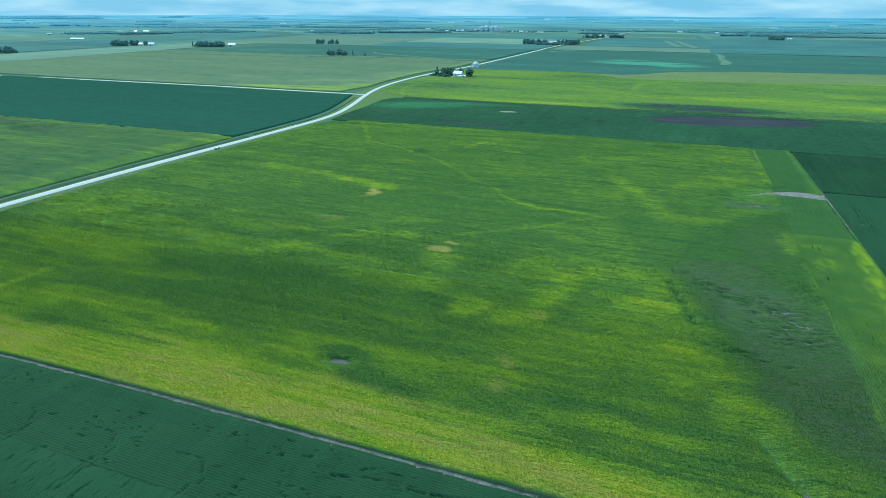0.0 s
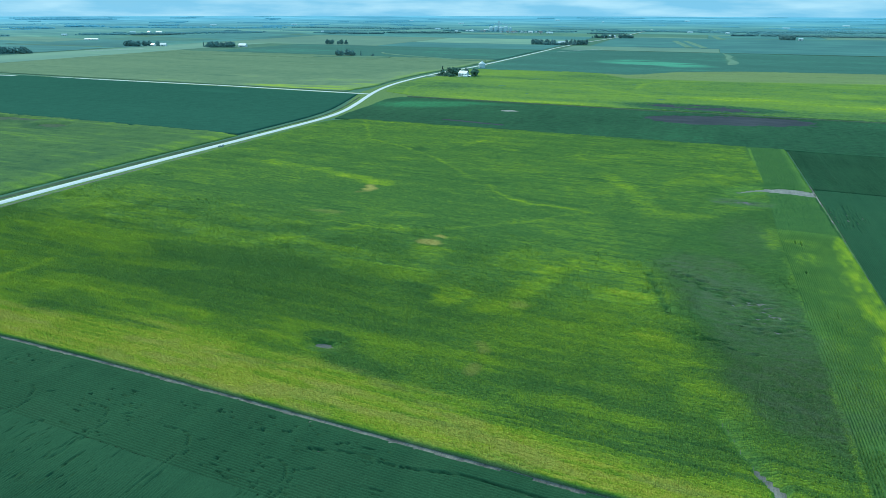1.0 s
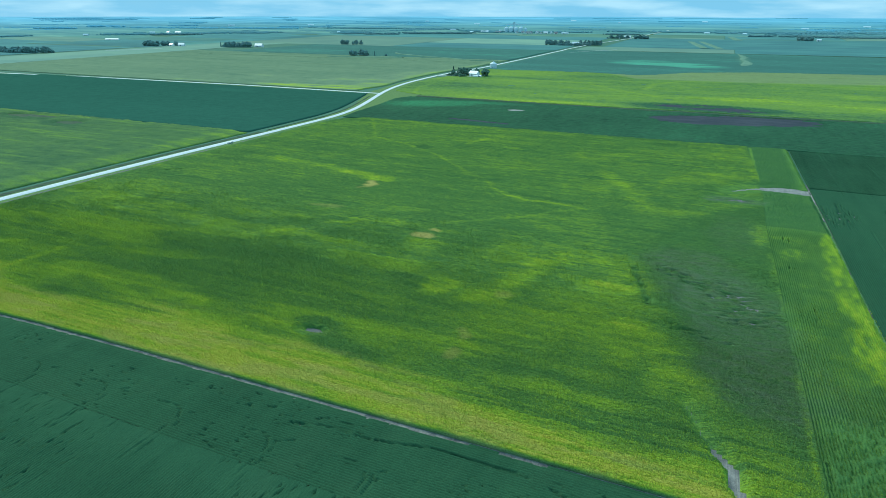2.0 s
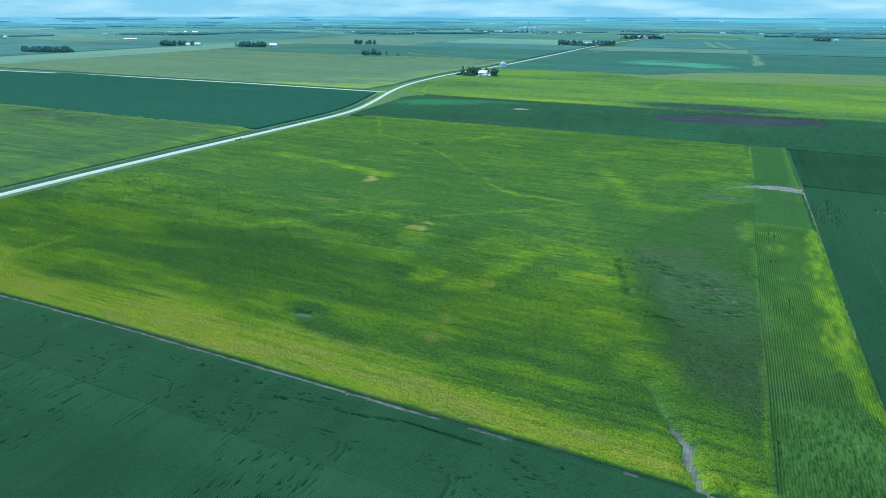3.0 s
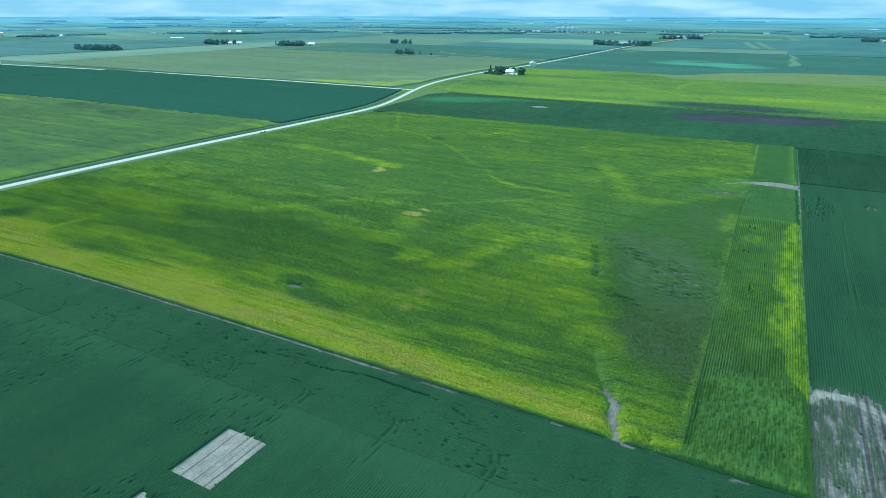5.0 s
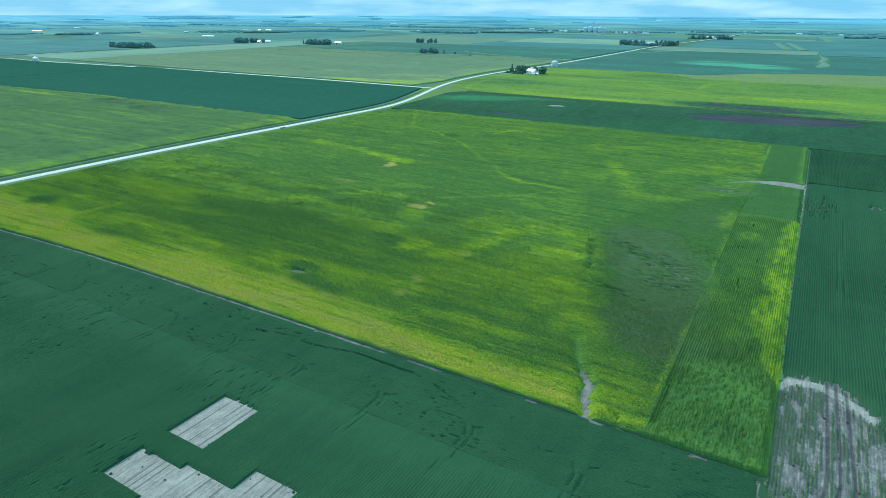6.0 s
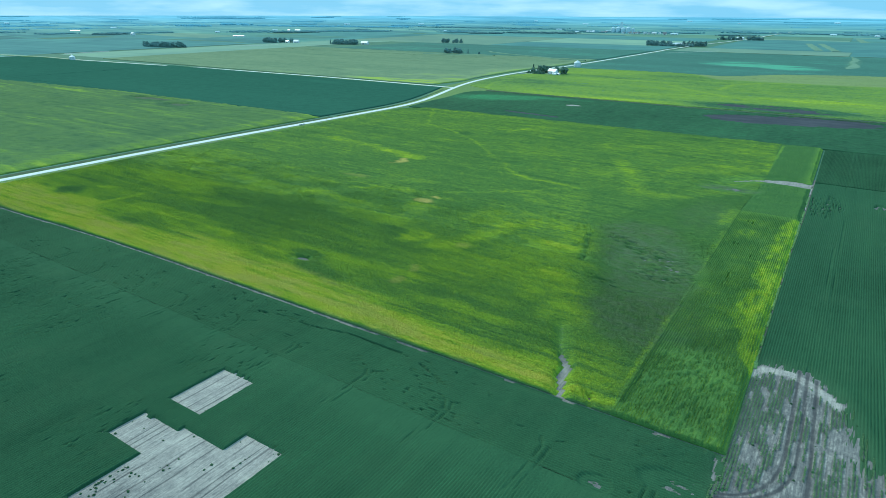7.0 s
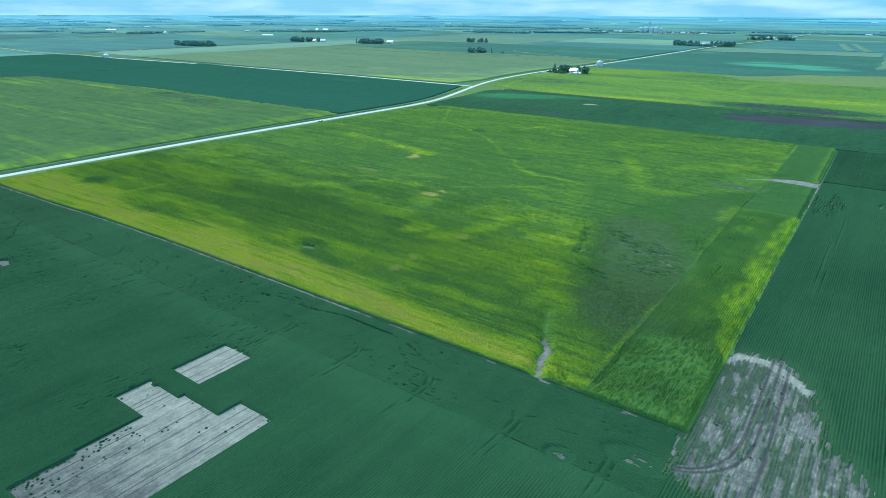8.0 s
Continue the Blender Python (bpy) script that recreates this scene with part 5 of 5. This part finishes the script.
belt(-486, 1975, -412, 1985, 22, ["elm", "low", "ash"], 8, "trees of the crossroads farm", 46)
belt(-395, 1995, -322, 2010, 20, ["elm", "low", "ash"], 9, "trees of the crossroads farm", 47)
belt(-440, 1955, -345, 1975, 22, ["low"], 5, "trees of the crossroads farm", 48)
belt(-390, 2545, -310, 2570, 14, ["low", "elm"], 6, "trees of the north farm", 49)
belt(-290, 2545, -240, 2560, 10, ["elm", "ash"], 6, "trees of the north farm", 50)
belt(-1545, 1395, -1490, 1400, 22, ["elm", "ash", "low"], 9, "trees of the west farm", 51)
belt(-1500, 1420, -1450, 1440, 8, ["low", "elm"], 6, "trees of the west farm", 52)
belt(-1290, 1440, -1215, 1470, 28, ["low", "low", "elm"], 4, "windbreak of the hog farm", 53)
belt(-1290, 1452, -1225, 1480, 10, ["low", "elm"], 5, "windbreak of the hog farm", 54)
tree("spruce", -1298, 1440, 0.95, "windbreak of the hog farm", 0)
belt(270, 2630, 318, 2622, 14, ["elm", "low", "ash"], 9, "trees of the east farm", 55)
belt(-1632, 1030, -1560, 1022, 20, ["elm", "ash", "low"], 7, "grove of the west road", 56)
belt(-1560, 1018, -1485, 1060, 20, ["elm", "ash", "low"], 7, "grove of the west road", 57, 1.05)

# ---- buildings ----
def windows(parent, places, w, h, face_y, depth=0.12):
    """Framed windows on a wall that faces along y."""
    for x, z in places:
        fr = part("window", boxed(x - w / 2 - 0.12, x + w / 2 + 0.12, face_y - depth, face_y + depth, z - 0.12, z + h + 0.12), m_white, parent)
        part("pane", boxed(x - w / 2, x + w / 2, face_y - depth - 0.04, face_y + depth + 0.04, z, z + h), m_glass, fr)


def farmhouse(x, y, turn):
    t = thing("farmhouse", x, y, "white two-storey farmhouse with pale metal roof among trees", "house", turn=turn)
    part("wall", gabled_walls(bmesh.new(), -7.5, 7.5, -4.2, 4.2, 5.4, 9.0), m_white, t)
    roof = part("roof", gable(bmesh.new(), -7.5, 7.5, -4.2, 4.2, 5.4, 9.0), m_roof, t, "pale blue-grey metal roof")
    part("chimney", boxed(-1.2, -0.4, 0.5, 1.3, 7.6, 10.2), m_conc, roof)
    part("porch", gabled_walls(bmesh.new(), 3.5, 11.0, -7.2, -4.25, 2.6, 3.5), m_white, t, "low white lean-to porch")
    part("porch_roof", gable(bmesh.new(), 3.5, 11.0, -7.2, -4.25, 2.6, 3.5, 0.3, 0.15), m_roof, t)
    part("door", boxed(-0.5, 0.5, -4.32, -4.15, 0.1, 2.2), m_grey_roof, t)
    windows(t, [(-5.5, 0.9), (-2.6, 0.9), (1.9, 0.9), (-5.5, 3.4), (-2.6, 3.4), (0.4, 3.4), (3.2, 3.4), (5.9, 3.4)], 1.0, 1.5, -4.2)
    return t


def grain_bin(x, y, radius, eave, label, group=""):
    t = thing("grain_bin", x, y, label, "grain bin", group)
    part("base", lathe([(radius + 0.5, 0), (radius + 0.5, 0.35), (0, 0.35)], 28), m_conc, t)
    profile, z = [], 0.3
    while z < eave:
        profile += [(radius, z), (radius + 0.06, z + 0.4)]
        z += 0.8
    profile.append((radius, eave))
    part("shell", lathe(profile, 32), m_steel, t, "corrugated galvanised steel shell")
    roof = part("roof", lathe([(radius + 0.25, eave - 0.05), (radius * 0.5, eave + radius * 0.33), (0.7, eave + radius * 0.58), (0, eave + radius * 0.58)], 32), m_roof, t)
    part("cap", lathe([(0.75, eave + radius * 0.58), (0.75, eave + radius * 0.58 + 0.5), (0, eave + radius * 0.58 + 0.8)], 14), m_steel, roof)
    part("door", boxed(-0.6, 0.6, -radius - 0.18, -radius + 0.2, 0.5, 2.5), m_grey_roof, t)
    lad = bmesh.new()
    for k in range(int(eave / 0.6)):
        box(lad, radius + 0.12, radius + 0.2, -0.25, 0.25, 0.6 + k * 0.6, 0.66 + k * 0.6)
    for s in (-0.27, 0.27):
        box(lad, radius + 0.1, radius + 0.18, s - 0.03, s + 0.03, 0.4, eave)
    part("ladder", lad, m_steel, t)
    return t


def shed(name, x, y, length, width, eave, ridge, turn, label, wall=None, roof=None, group=""):
    t = thing(name, x, y, label, "farm building", group, turn)
    a, b = length / 2, width / 2
    part("wall", gabled_walls(bmesh.new(), -a, a, -b, b, eave, ridge), wall or m_white, t)
    part("roof", gable(bmesh.new(), -a, a, -b, b, eave, ridge, 0.6, 0.25), roof or m_roof, t)
    d = part("door", boxed(-a * 0.25 - 1.8, -a * 0.25 + 1.8, -b - 0.12, -b + 0.1, 0.05, min(eave - 0.5, 3.8)), m_grey_roof, t)
    part("door_frame", boxed(-a * 0.25 - 2.1, -a * 0.25 + 2.1, -b - 0.08, -b + 0.06, min(eave - 0.5, 3.8), min(eave - 0.5, 3.8) + 0.25), m_white, d)
    windows(t, [(a * f, 1.2) for f in (0.25, 0.5, 0.75)], 1.2, 1.0, -b)
    return t


farmhouse(-334, 943, -14)
shed("garden_shed", -323, 938, 6, 4, 2.3, 3.6, -14, "small white shed beside the farmhouse")
grain_bin(-357.5, 1104, 6.0, 8.2, "round galvanised grain bin beside the gravel road")
grain_bin(-1274, 650, 5.6, 6.4, "round white steel grain bin at the side road")
shed("barn", -398, 2002, 22, 12, 5, 9, 5, "white barn among the crossroads farm trees", group="farm buildings")
shed("machine_shed", -418, 1992, 16, 9, 4, 7, 40, "white machine shed at the crossroads farm", group="farm buildings")
shed("house", -380, 2022, 12, 9, 5, 8, 0, "white farmhouse at the crossroads farm", group="farm buildings")
shed("machine_shed", -322, 2590, 24, 12, 6, 10, 0, "long white machine shed by the north road", group="farm buildings")
shed("house", -352, 2560, 13, 9, 5, 9, 0, "white house by the north road", group="farm buildings")
shed("hog_barn", -1206, 1494, 22, 12, 4.5, 9.5, 10, "white hog barn with broad pale roof", group="farm buildings")
shed("machine_shed", -1240, 1488, 16, 9, 4, 7, 10, "low white shed behind the windbreak", group="farm buildings")
shed("machine_shed", -1262, 1484, 12, 8, 4, 7, 10, "low grey-roofed shed behind the windbreak", roof=m_grey_roof, group="farm buildings")
shed("barn", -1438, 1432, 17, 10, 5, 9, 20, "white barn of the west farm", group="farm buildings")
shed("house", -1462, 1418, 12, 9, 5, 8, 0, "white house of the west farm", group="farm buildings")
shed("hog_barn", -1968, 1638, 46, 12, 2.8, 4.8, 25, "long low white hog barn in open fields", group="far barns")
shed("hog_barn", -2150, 2125, 24, 12, 4, 8, 20, "far white barns in a farmyard", group="far barns")
shed("machine_shed", -2186, 2105, 14, 10, 4, 8, 0, "far white machine shed in a farmyard", group="far barns")
shed("silo_shed", -2362, 1442, 14, 12, 7, 11, 0, "far tall white shed", group="far barns")
shed("hog_barn", -2795, 1442, 40, 11, 3, 5, 35, "long low far white barn", group="far barns")
shed("machine_shed", 330, 2612, 14, 10, 5, 8, 0, "small white shed beside a grove", group="far barns")

# white of the far buildings, dulled and blued by haze put into it
m_hazed_white = plain_mat("far_white_hazed", (0.50, 0.66, 0.72), (0.62, 0.76, 0.80), 0.05, 0.8)


# ---- the town with its grain elevator ----
def elevator(x, y):
    t = thing("grain_elevator", x, y, "tall pale concrete grain elevator over a small town", "grain elevator")
    for k, dx in enumerate((-42, -19, 4, 27)):
        s = part("silo", lathe([(10.5, 0), (10.5, 20 + 2 * (k % 2)), (1.2, 26 + 2 * (k % 2)), (0, 26 + 2 * (k % 2))], 22), m_hazed_white, t)
        s.location = (dx, 0, 0)
    s = part("silo", lathe([(7, 0), (7, 18), (1, 23), (0, 23)], 20), m_hazed_white, t)
    s.location = (48, 4, 0)
    part("headhouse", boxed(-14, -5, 9, 18, 0, 47), m_hazed_white, t)
    part("gallery", boxed(-46, 50, 1.5, 4.5, 33.5, 36), m_hazed_white, t)
    leg = bmesh.new()
    for a, b in (((-9, 8, 42), (-30, 2, 36)), ((-9, 8, 42), (16, 2, 36)), ((16, 2, 36), (40, 2, 26))):
        tube(leg, a, b, 0.9, 0.9, 6)
    part("spout", leg, m_hazed_white, t)
    return t


elevator(-862, 2868)
pick = random.Random(9)
for k in range(26):
    tx = -1010 + 14 * k + pick.uniform(-5, 5)
    if -925 < tx < -800 and k % 2:
        continue
    shed(pick.choice(("house", "store", "warehouse")), tx, 2840 + pick.uniform(-25, 45) - 0.12 * tx * 0, pick.uniform(9, 22), pick.uniform(8, 12), pick.uniform(3.5, 6), pick.uniform(7, 10),
         pick.choice((0, 90, 12)), pick.choice(("small pale town building", "white gabled town house", "low white town warehouse")),
         roof=pick.choice((m_roof, m_roof, m_grey_roof)), group="town buildings")


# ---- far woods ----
# haze put into the leaf colours, in three steps of distance
m_far_woods = [plain_mat("far_tree_belts_hazed", (0.095, 0.205, 0.215), (0.130, 0.250, 0.245), 0.02, 0.95),
               plain_mat("farther_hazed_woods", (0.125, 0.290, 0.320), (0.155, 0.330, 0.350), 0.02, 0.95),
               plain_mat("farthest_hazed_woods", (0.160, 0.430, 0.540), (0.185, 0.470, 0.580), 0.02, 0.95)]


def woods(x0, y0, x1, y1, depth, height, count, seed, label):
    """A strip of woodland: many uneven crowns down to the ground."""
    rng = random.Random(seed)
    verts, faces = [], []
    for k in range(int(count * 1.15)):
        f = rng.random()
        x, y = x0 + (x1 - x0) * f + rng.uniform(-depth, depth), y0 + (y1 - y0) * f + rng.uniform(-depth, depth)
        z = float(rise(np.array(x), np.array(y)))
        h, r = height * rng.uniform(0.5, 0.85), height * rng.uniform(0.35, 0.7)
        base = len(verts)
        sides = 5
        for zz, rr in ((0.0, 0.9), (0.6, 0.95)):
            for j in range(sides):
                a = 2 * math.pi * j / sides + zz
                q = r * rr * rng.uniform(0.75, 1.2)
                verts.append((x + q * math.cos(a), y + q * math.sin(a), z + h * (zz + rng.uniform(-0.05, 0.05) * (zz > 0))))
        verts.append((x, y, z + h))
        for j in range(sides):
            i = (j + 1) % sides
            faces += [(base + j, base + i, base + sides + i, base + sides + j), (base + sides + j, base + sides + i, base + 2 * sides)]
    me = bpy.data.meshes.new("woods")
    me.from_pydata(verts, [], faces)
    me.update()
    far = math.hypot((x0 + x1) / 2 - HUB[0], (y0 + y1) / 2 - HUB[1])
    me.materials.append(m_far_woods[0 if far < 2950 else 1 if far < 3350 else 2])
    return tagged(new("woods", me), label, "woods", kind="stuff")


woods(-1130, 2870, -880, 2880, 22, 13, 130, 61, "dark tree belt round the town")
woods(-800, 2895, -560, 2960, 30, 12, 110, 62, "dark tree belt round the town")
woods(-1405, 2440, -1276, 2500, 10, 12, 50, 63, "distant strip of woodland")
woods(-2900, 2010, -2770, 2100, 22, 14, 70, 64, "distant strip of woodland")
woods(-2850, 2250, -2740, 2330, 22, 15, 70, 65, "distant strip of woodland")
woods(-2600, 2330, -1950, 2720, 34, 11, 330, 66, "long distant river woods")
woods(-1900, 2800, -1200, 3020, 34, 11, 320, 67, "long distant river woods")
woods(-450, 3080, 900, 3230, 44, 12, 620, 68, "long distant woods north of the farms")
woods(120, 2870, 190, 2880, 10, 12, 24, 69, "small distant grove")
pick = random.Random(77)
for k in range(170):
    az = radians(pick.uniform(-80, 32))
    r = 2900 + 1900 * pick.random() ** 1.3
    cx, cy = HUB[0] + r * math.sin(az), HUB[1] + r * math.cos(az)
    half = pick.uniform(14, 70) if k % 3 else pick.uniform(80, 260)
    woods(cx - half * math.cos(az), cy + half * math.sin(az), cx + half * math.cos(az), cy - half * math.sin(az), 12 + half * 0.12, pick.uniform(6, 10), int(12 + half * 1.25), 100 + k, "distant woods tinted with blue haze")
for k in range(30):
    az = radians(pick.uniform(-78, 30))
    r = pick.uniform(2900, 4300)
    shed("far_barn", HUB[0] + r * math.sin(az), HUB[1] + r * math.cos(az), pick.uniform(12, 34), 11, 4, 7, math.degrees(-az) + pick.uniform(-30, 30), "tiny pale barn in the far distance", wall=m_hazed_white, roof=m_hazed_white, group="far barns")

# ---- small things in the near fields ----
def weed_mesh(seed):
    rng = random.Random(seed)
    bm = bmesh.new()
    for k in range(46):
        d = Vector((rng.gauss(0, 1), rng.gauss(0, 1), abs(rng.gauss(0, 0.8)) + 0.1)).normalized()
        p = Vector((d.x * 0.55, d.y * 0.55, d.z * 0.75)) * rng.uniform(0.5, 1.0)
        s = rng.uniform(0.14, 0.26)
        u = d.cross(Vector((rng.random(), rng.random(), 1))).normalized() * s
        w = (d.cross(u).normalized() + d * 0.5) * s
        bm.faces.new([bm.verts.new(q) for q in (p - u, p + w * 0.6, p + u, p - w * 0.8)])
    for k in range(5):
        tube(bm, (0, 0, 0), (rng.uniform(-0.3, 0.3), rng.uniform(-0.3, 0.3), 0.5), 0.03, 0.012, 5)
    return bm


first = {}
TUFTS = [(-40, 48), (-35, 63), (-29.5, 48), (-40, 30), (-41, 35), (-37, 37), (-36, 35), (-33, 31), (-35, 29), (-28, 35), (-23, 40), (-12, 45), (-20, 29), (-18.6, 28.8),
         (-18, 30), (-19.2, 30.3), (-19, 33), (-11, 34), (-11, 36), (-6, 38), (-6, 40), (-6.2, 41.5), (-6, 42.6), (-1, 44), (-1, 47), (-2, 46.4), (-25, 21), (-24, 16)]
pick = random.Random(31)
TUFTS += [(-26.7 + pick.random() ** 3 * 9, pick.uniform(-2, 25)) for k in range(70)] + [(pick.uniform(-26, -4), pick.uniform(-1, 6)) for k in range(22)]
TUFTS += [(pick.uniform(86, 112), pick.uniform(93, 146)) for k in range(14)]
for k, (x, y) in enumerate(TUFTS):
    kind = k % 4
    m = pose(x, y, 0.08, 0, 0, 57 * k) @ Matrix.Diagonal((*([pick.uniform(0.32, 0.72)] * 3), 1))
    if kind not in first:
        me = bpy.data.meshes.new("weed_clump")
        bm = weed_mesh(kind)
        bm.to_mesh(me)
        bm.free()
        me.materials.append(m_weed)
        first[kind] = tagged(new("weed_clump", me), "dark green weed clump on bare grey soil", "weed", "weeds of the bare plots")
        first[kind].matrix_basis = m
    else:
        copy_thing(first[kind], pose(0, 0, 0)).matrix_basis = m


m_stunted = plain_mat("stunted_bean_leaves", (0.075, 0.165, 0.070), (0.150, 0.260, 0.105), 1.5, 0.85)


def straggling_plants(name, x0, x1, y0, y1, keep, label, seed):
    """Stunted bean plants still standing in their rows."""
    rng = random.Random(seed)
    verts, faces = [], []
    x = x0
    while x < x1:
        y = y0
        while y < y1:
            y += rng.uniform(0.25, 0.6)
            if not keep(x, y):
                continue
            for leaf in range(5):
                a, r, h = rng.uniform(0, 6.28), rng.uniform(0.06, 0.22), rng.uniform(0.16, 0.5)
                s_ = rng.uniform(0.09, 0.18)
                cx, cy, cz = x + math.cos(a) * r, y + math.sin(a) * r, 0.14 + h
                b = len(verts)
                verts += [(cx - s_, cy - s_ * 0.5, cz), (cx + s_ * 0.6, cy - s_, cz + 0.05), (cx + s_, cy + s_ * 0.6, cz - 0.04), (cx - s_ * 0.5, cy + s_, cz + 0.03)]
                faces.append((b, b + 1, b + 2, b + 3))
        x += 0.762
    me = bpy.data.meshes.new(name)
    me.from_pydata(verts, [], faces)
    me.update()
    me.materials.append(m_stunted)
    return tagged(new(name, me), label, "crop", kind="stuff")


def in_wash(x, y):
    ax, ay = np.array([x]), np.array([y])
    w = float(washout(ax, ay)[0])
    return w > 0.12 and min(float(from_line(ax, ay, q)[0]) for q in WHEELS) > 0.6 and float(fbm(ax, ay, 0.8, 9, 141, 2)[0]) + 0.35 * float(fbm(ax, ay, 9, 9, 142, 2)[0]) > 0.60 + 0.08 * float(smooth(90, 99, ax)[0]) and float(from_line(ax, ay, WASH_RIM)[0]) > 1.5


straggling_plants("stunted_soybeans", 85.5, 124, 84, 150, in_wash, "stunted soybean plants on washed grey soil", 142)

cul = thing("culvert", -321.5, 367, "grey concrete culvert headwall beside the gravel road", "culvert", turn=3)
part("headwall", boxed(-0.35, 0.35, -3.2, 3.2, 0, 1.1), m_conc, cul)
pipe = lathe([(0.55, 0), (0.7, 0), (0.7, 1.6), (0.55, 1.6), (0.55, 0)], 16)
bmesh.ops.rotate(pipe, verts=pipe.verts, cent=(0, 0, 0), matrix=Matrix.Rotation(radians(90), 3, "Y"))
part("pipe", pipe, m_steel, cul).location = (-0.2, 0, 0.75)

# ---- lanes, strips and lines ----
def strip(name, pts, width, mat, label, category, z=0.55):
    pts = np.array(pts, float)
    d = np.concatenate([[0], np.cumsum(np.hypot(*np.diff(pts, axis=0).T))])
    s = np.arange(0, d[-1], max(6.0, width * 0.6))
    return ribbon(name, np.stack([np.interp(s, d, pts[:, 0]), np.interp(s, d, pts[:, 1])], 1), width, mat, z, label, category, wobble=width * 0.25)


m_hay = plain_mat("pale_cut_hay", (0.11, 0.23, 0.15), (0.20, 0.32, 0.21), 0.05, 0.95)
strip("hay_strip", [(-83, 2390), (-22, 1955)], 22, m_hay, "pale cut hay strip across a far field", "hay", 1.0)
strip("hay_strip", [(-48, 2400), (18, 1945)], 20, m_hay, "pale cut hay strip across a far field", "hay", 1.0)
strip("hay_strip", [(46, 2820), (74, 2550)], 26, m_hay, "pale cut hay strip across a far field", "hay", 1.0)
way = np.array([(58, 1735), (66, 1664), (72, 1600), (66, 1526), (74, 1450), (73, 1395), (66, 1345)], float)
wy = np.arange(1345, 1735, 12.0)
ribbon("grass_waterway", np.stack([np.interp(wy, way[::-1, 1], way[::-1, 0]), wy], 1), np.interp(wy, [1345, 1400, 1450, 1526, 1580, 1664, 1735], [14, 26, 14, 7, 16, 9, 4]), m_hay, 1.1,
       "pale grass waterway winding through soybeans", "waterway", wobble=5.0)
strip("drain_line", [(-240, 1727), (60, 1730), (520, 1745)], 7, m_ditch, "dark grassy fence line between fields", "fence line", 1.0)
strip("drain_line", [(-312, 687), (-196, 684), (-57, 680), (430, 684)], 9, m_ditch, "dark grassy drain between two fields", "drain", 0.9)
strip("drain_line", [(83, 397), (115, 397), (190, 397)], 1.6, m_ditch, "dark grassy drain line across soybeans", "drain", 0.3)
strip("grass_strip", [(-800, 1232), (-720, 1250), (-622, 1264)], 11, m_hay, "pale rough grass before the old homestead", "grass", 2.0)
strip("lane", [(-714, 1402), (-690, 1372), (-610, 1325), (-514, 1284), (-460, 1256), (-395, 1246)], 6, m_hay, "pale grass lane along the field edge", "lane", 2.5)
strip("lane", [(-240, 1790), (-330, 1610)], 3.0, m_lane, "thin field lane", "lane", 1.0)
strip("lane", [(-322, 942), (-372, 932), (-393, 930)], 3.5, m_lane, "gravel drive to the farmhouse", "lane", 0.9)
GX, GY = np.meshgrid(np.linspace(-188, -146, 24), np.linspace(612, 638, 14))
tagged(grid_object("sand_patch", GX, GY, 0.07 + 0.03 * fbm(GX, GY, 4, 4, 131), m_soil, {"pale": 0.9 * np.ones(GX.shape)}), "pale sandy wash in the soybeans", "soil", kind="structure")
GX, GY = np.meshgrid(np.linspace(-216, -146, 30), np.linspace(534, 556, 12))
tagged(grid_object("wheel_scar", GX, GY, 0.07 + 0.03 * fbm(GX, GY, 4, 4, 132), m_purple), "dark bare wheel scar in the soybeans", "soil", kind="structure")
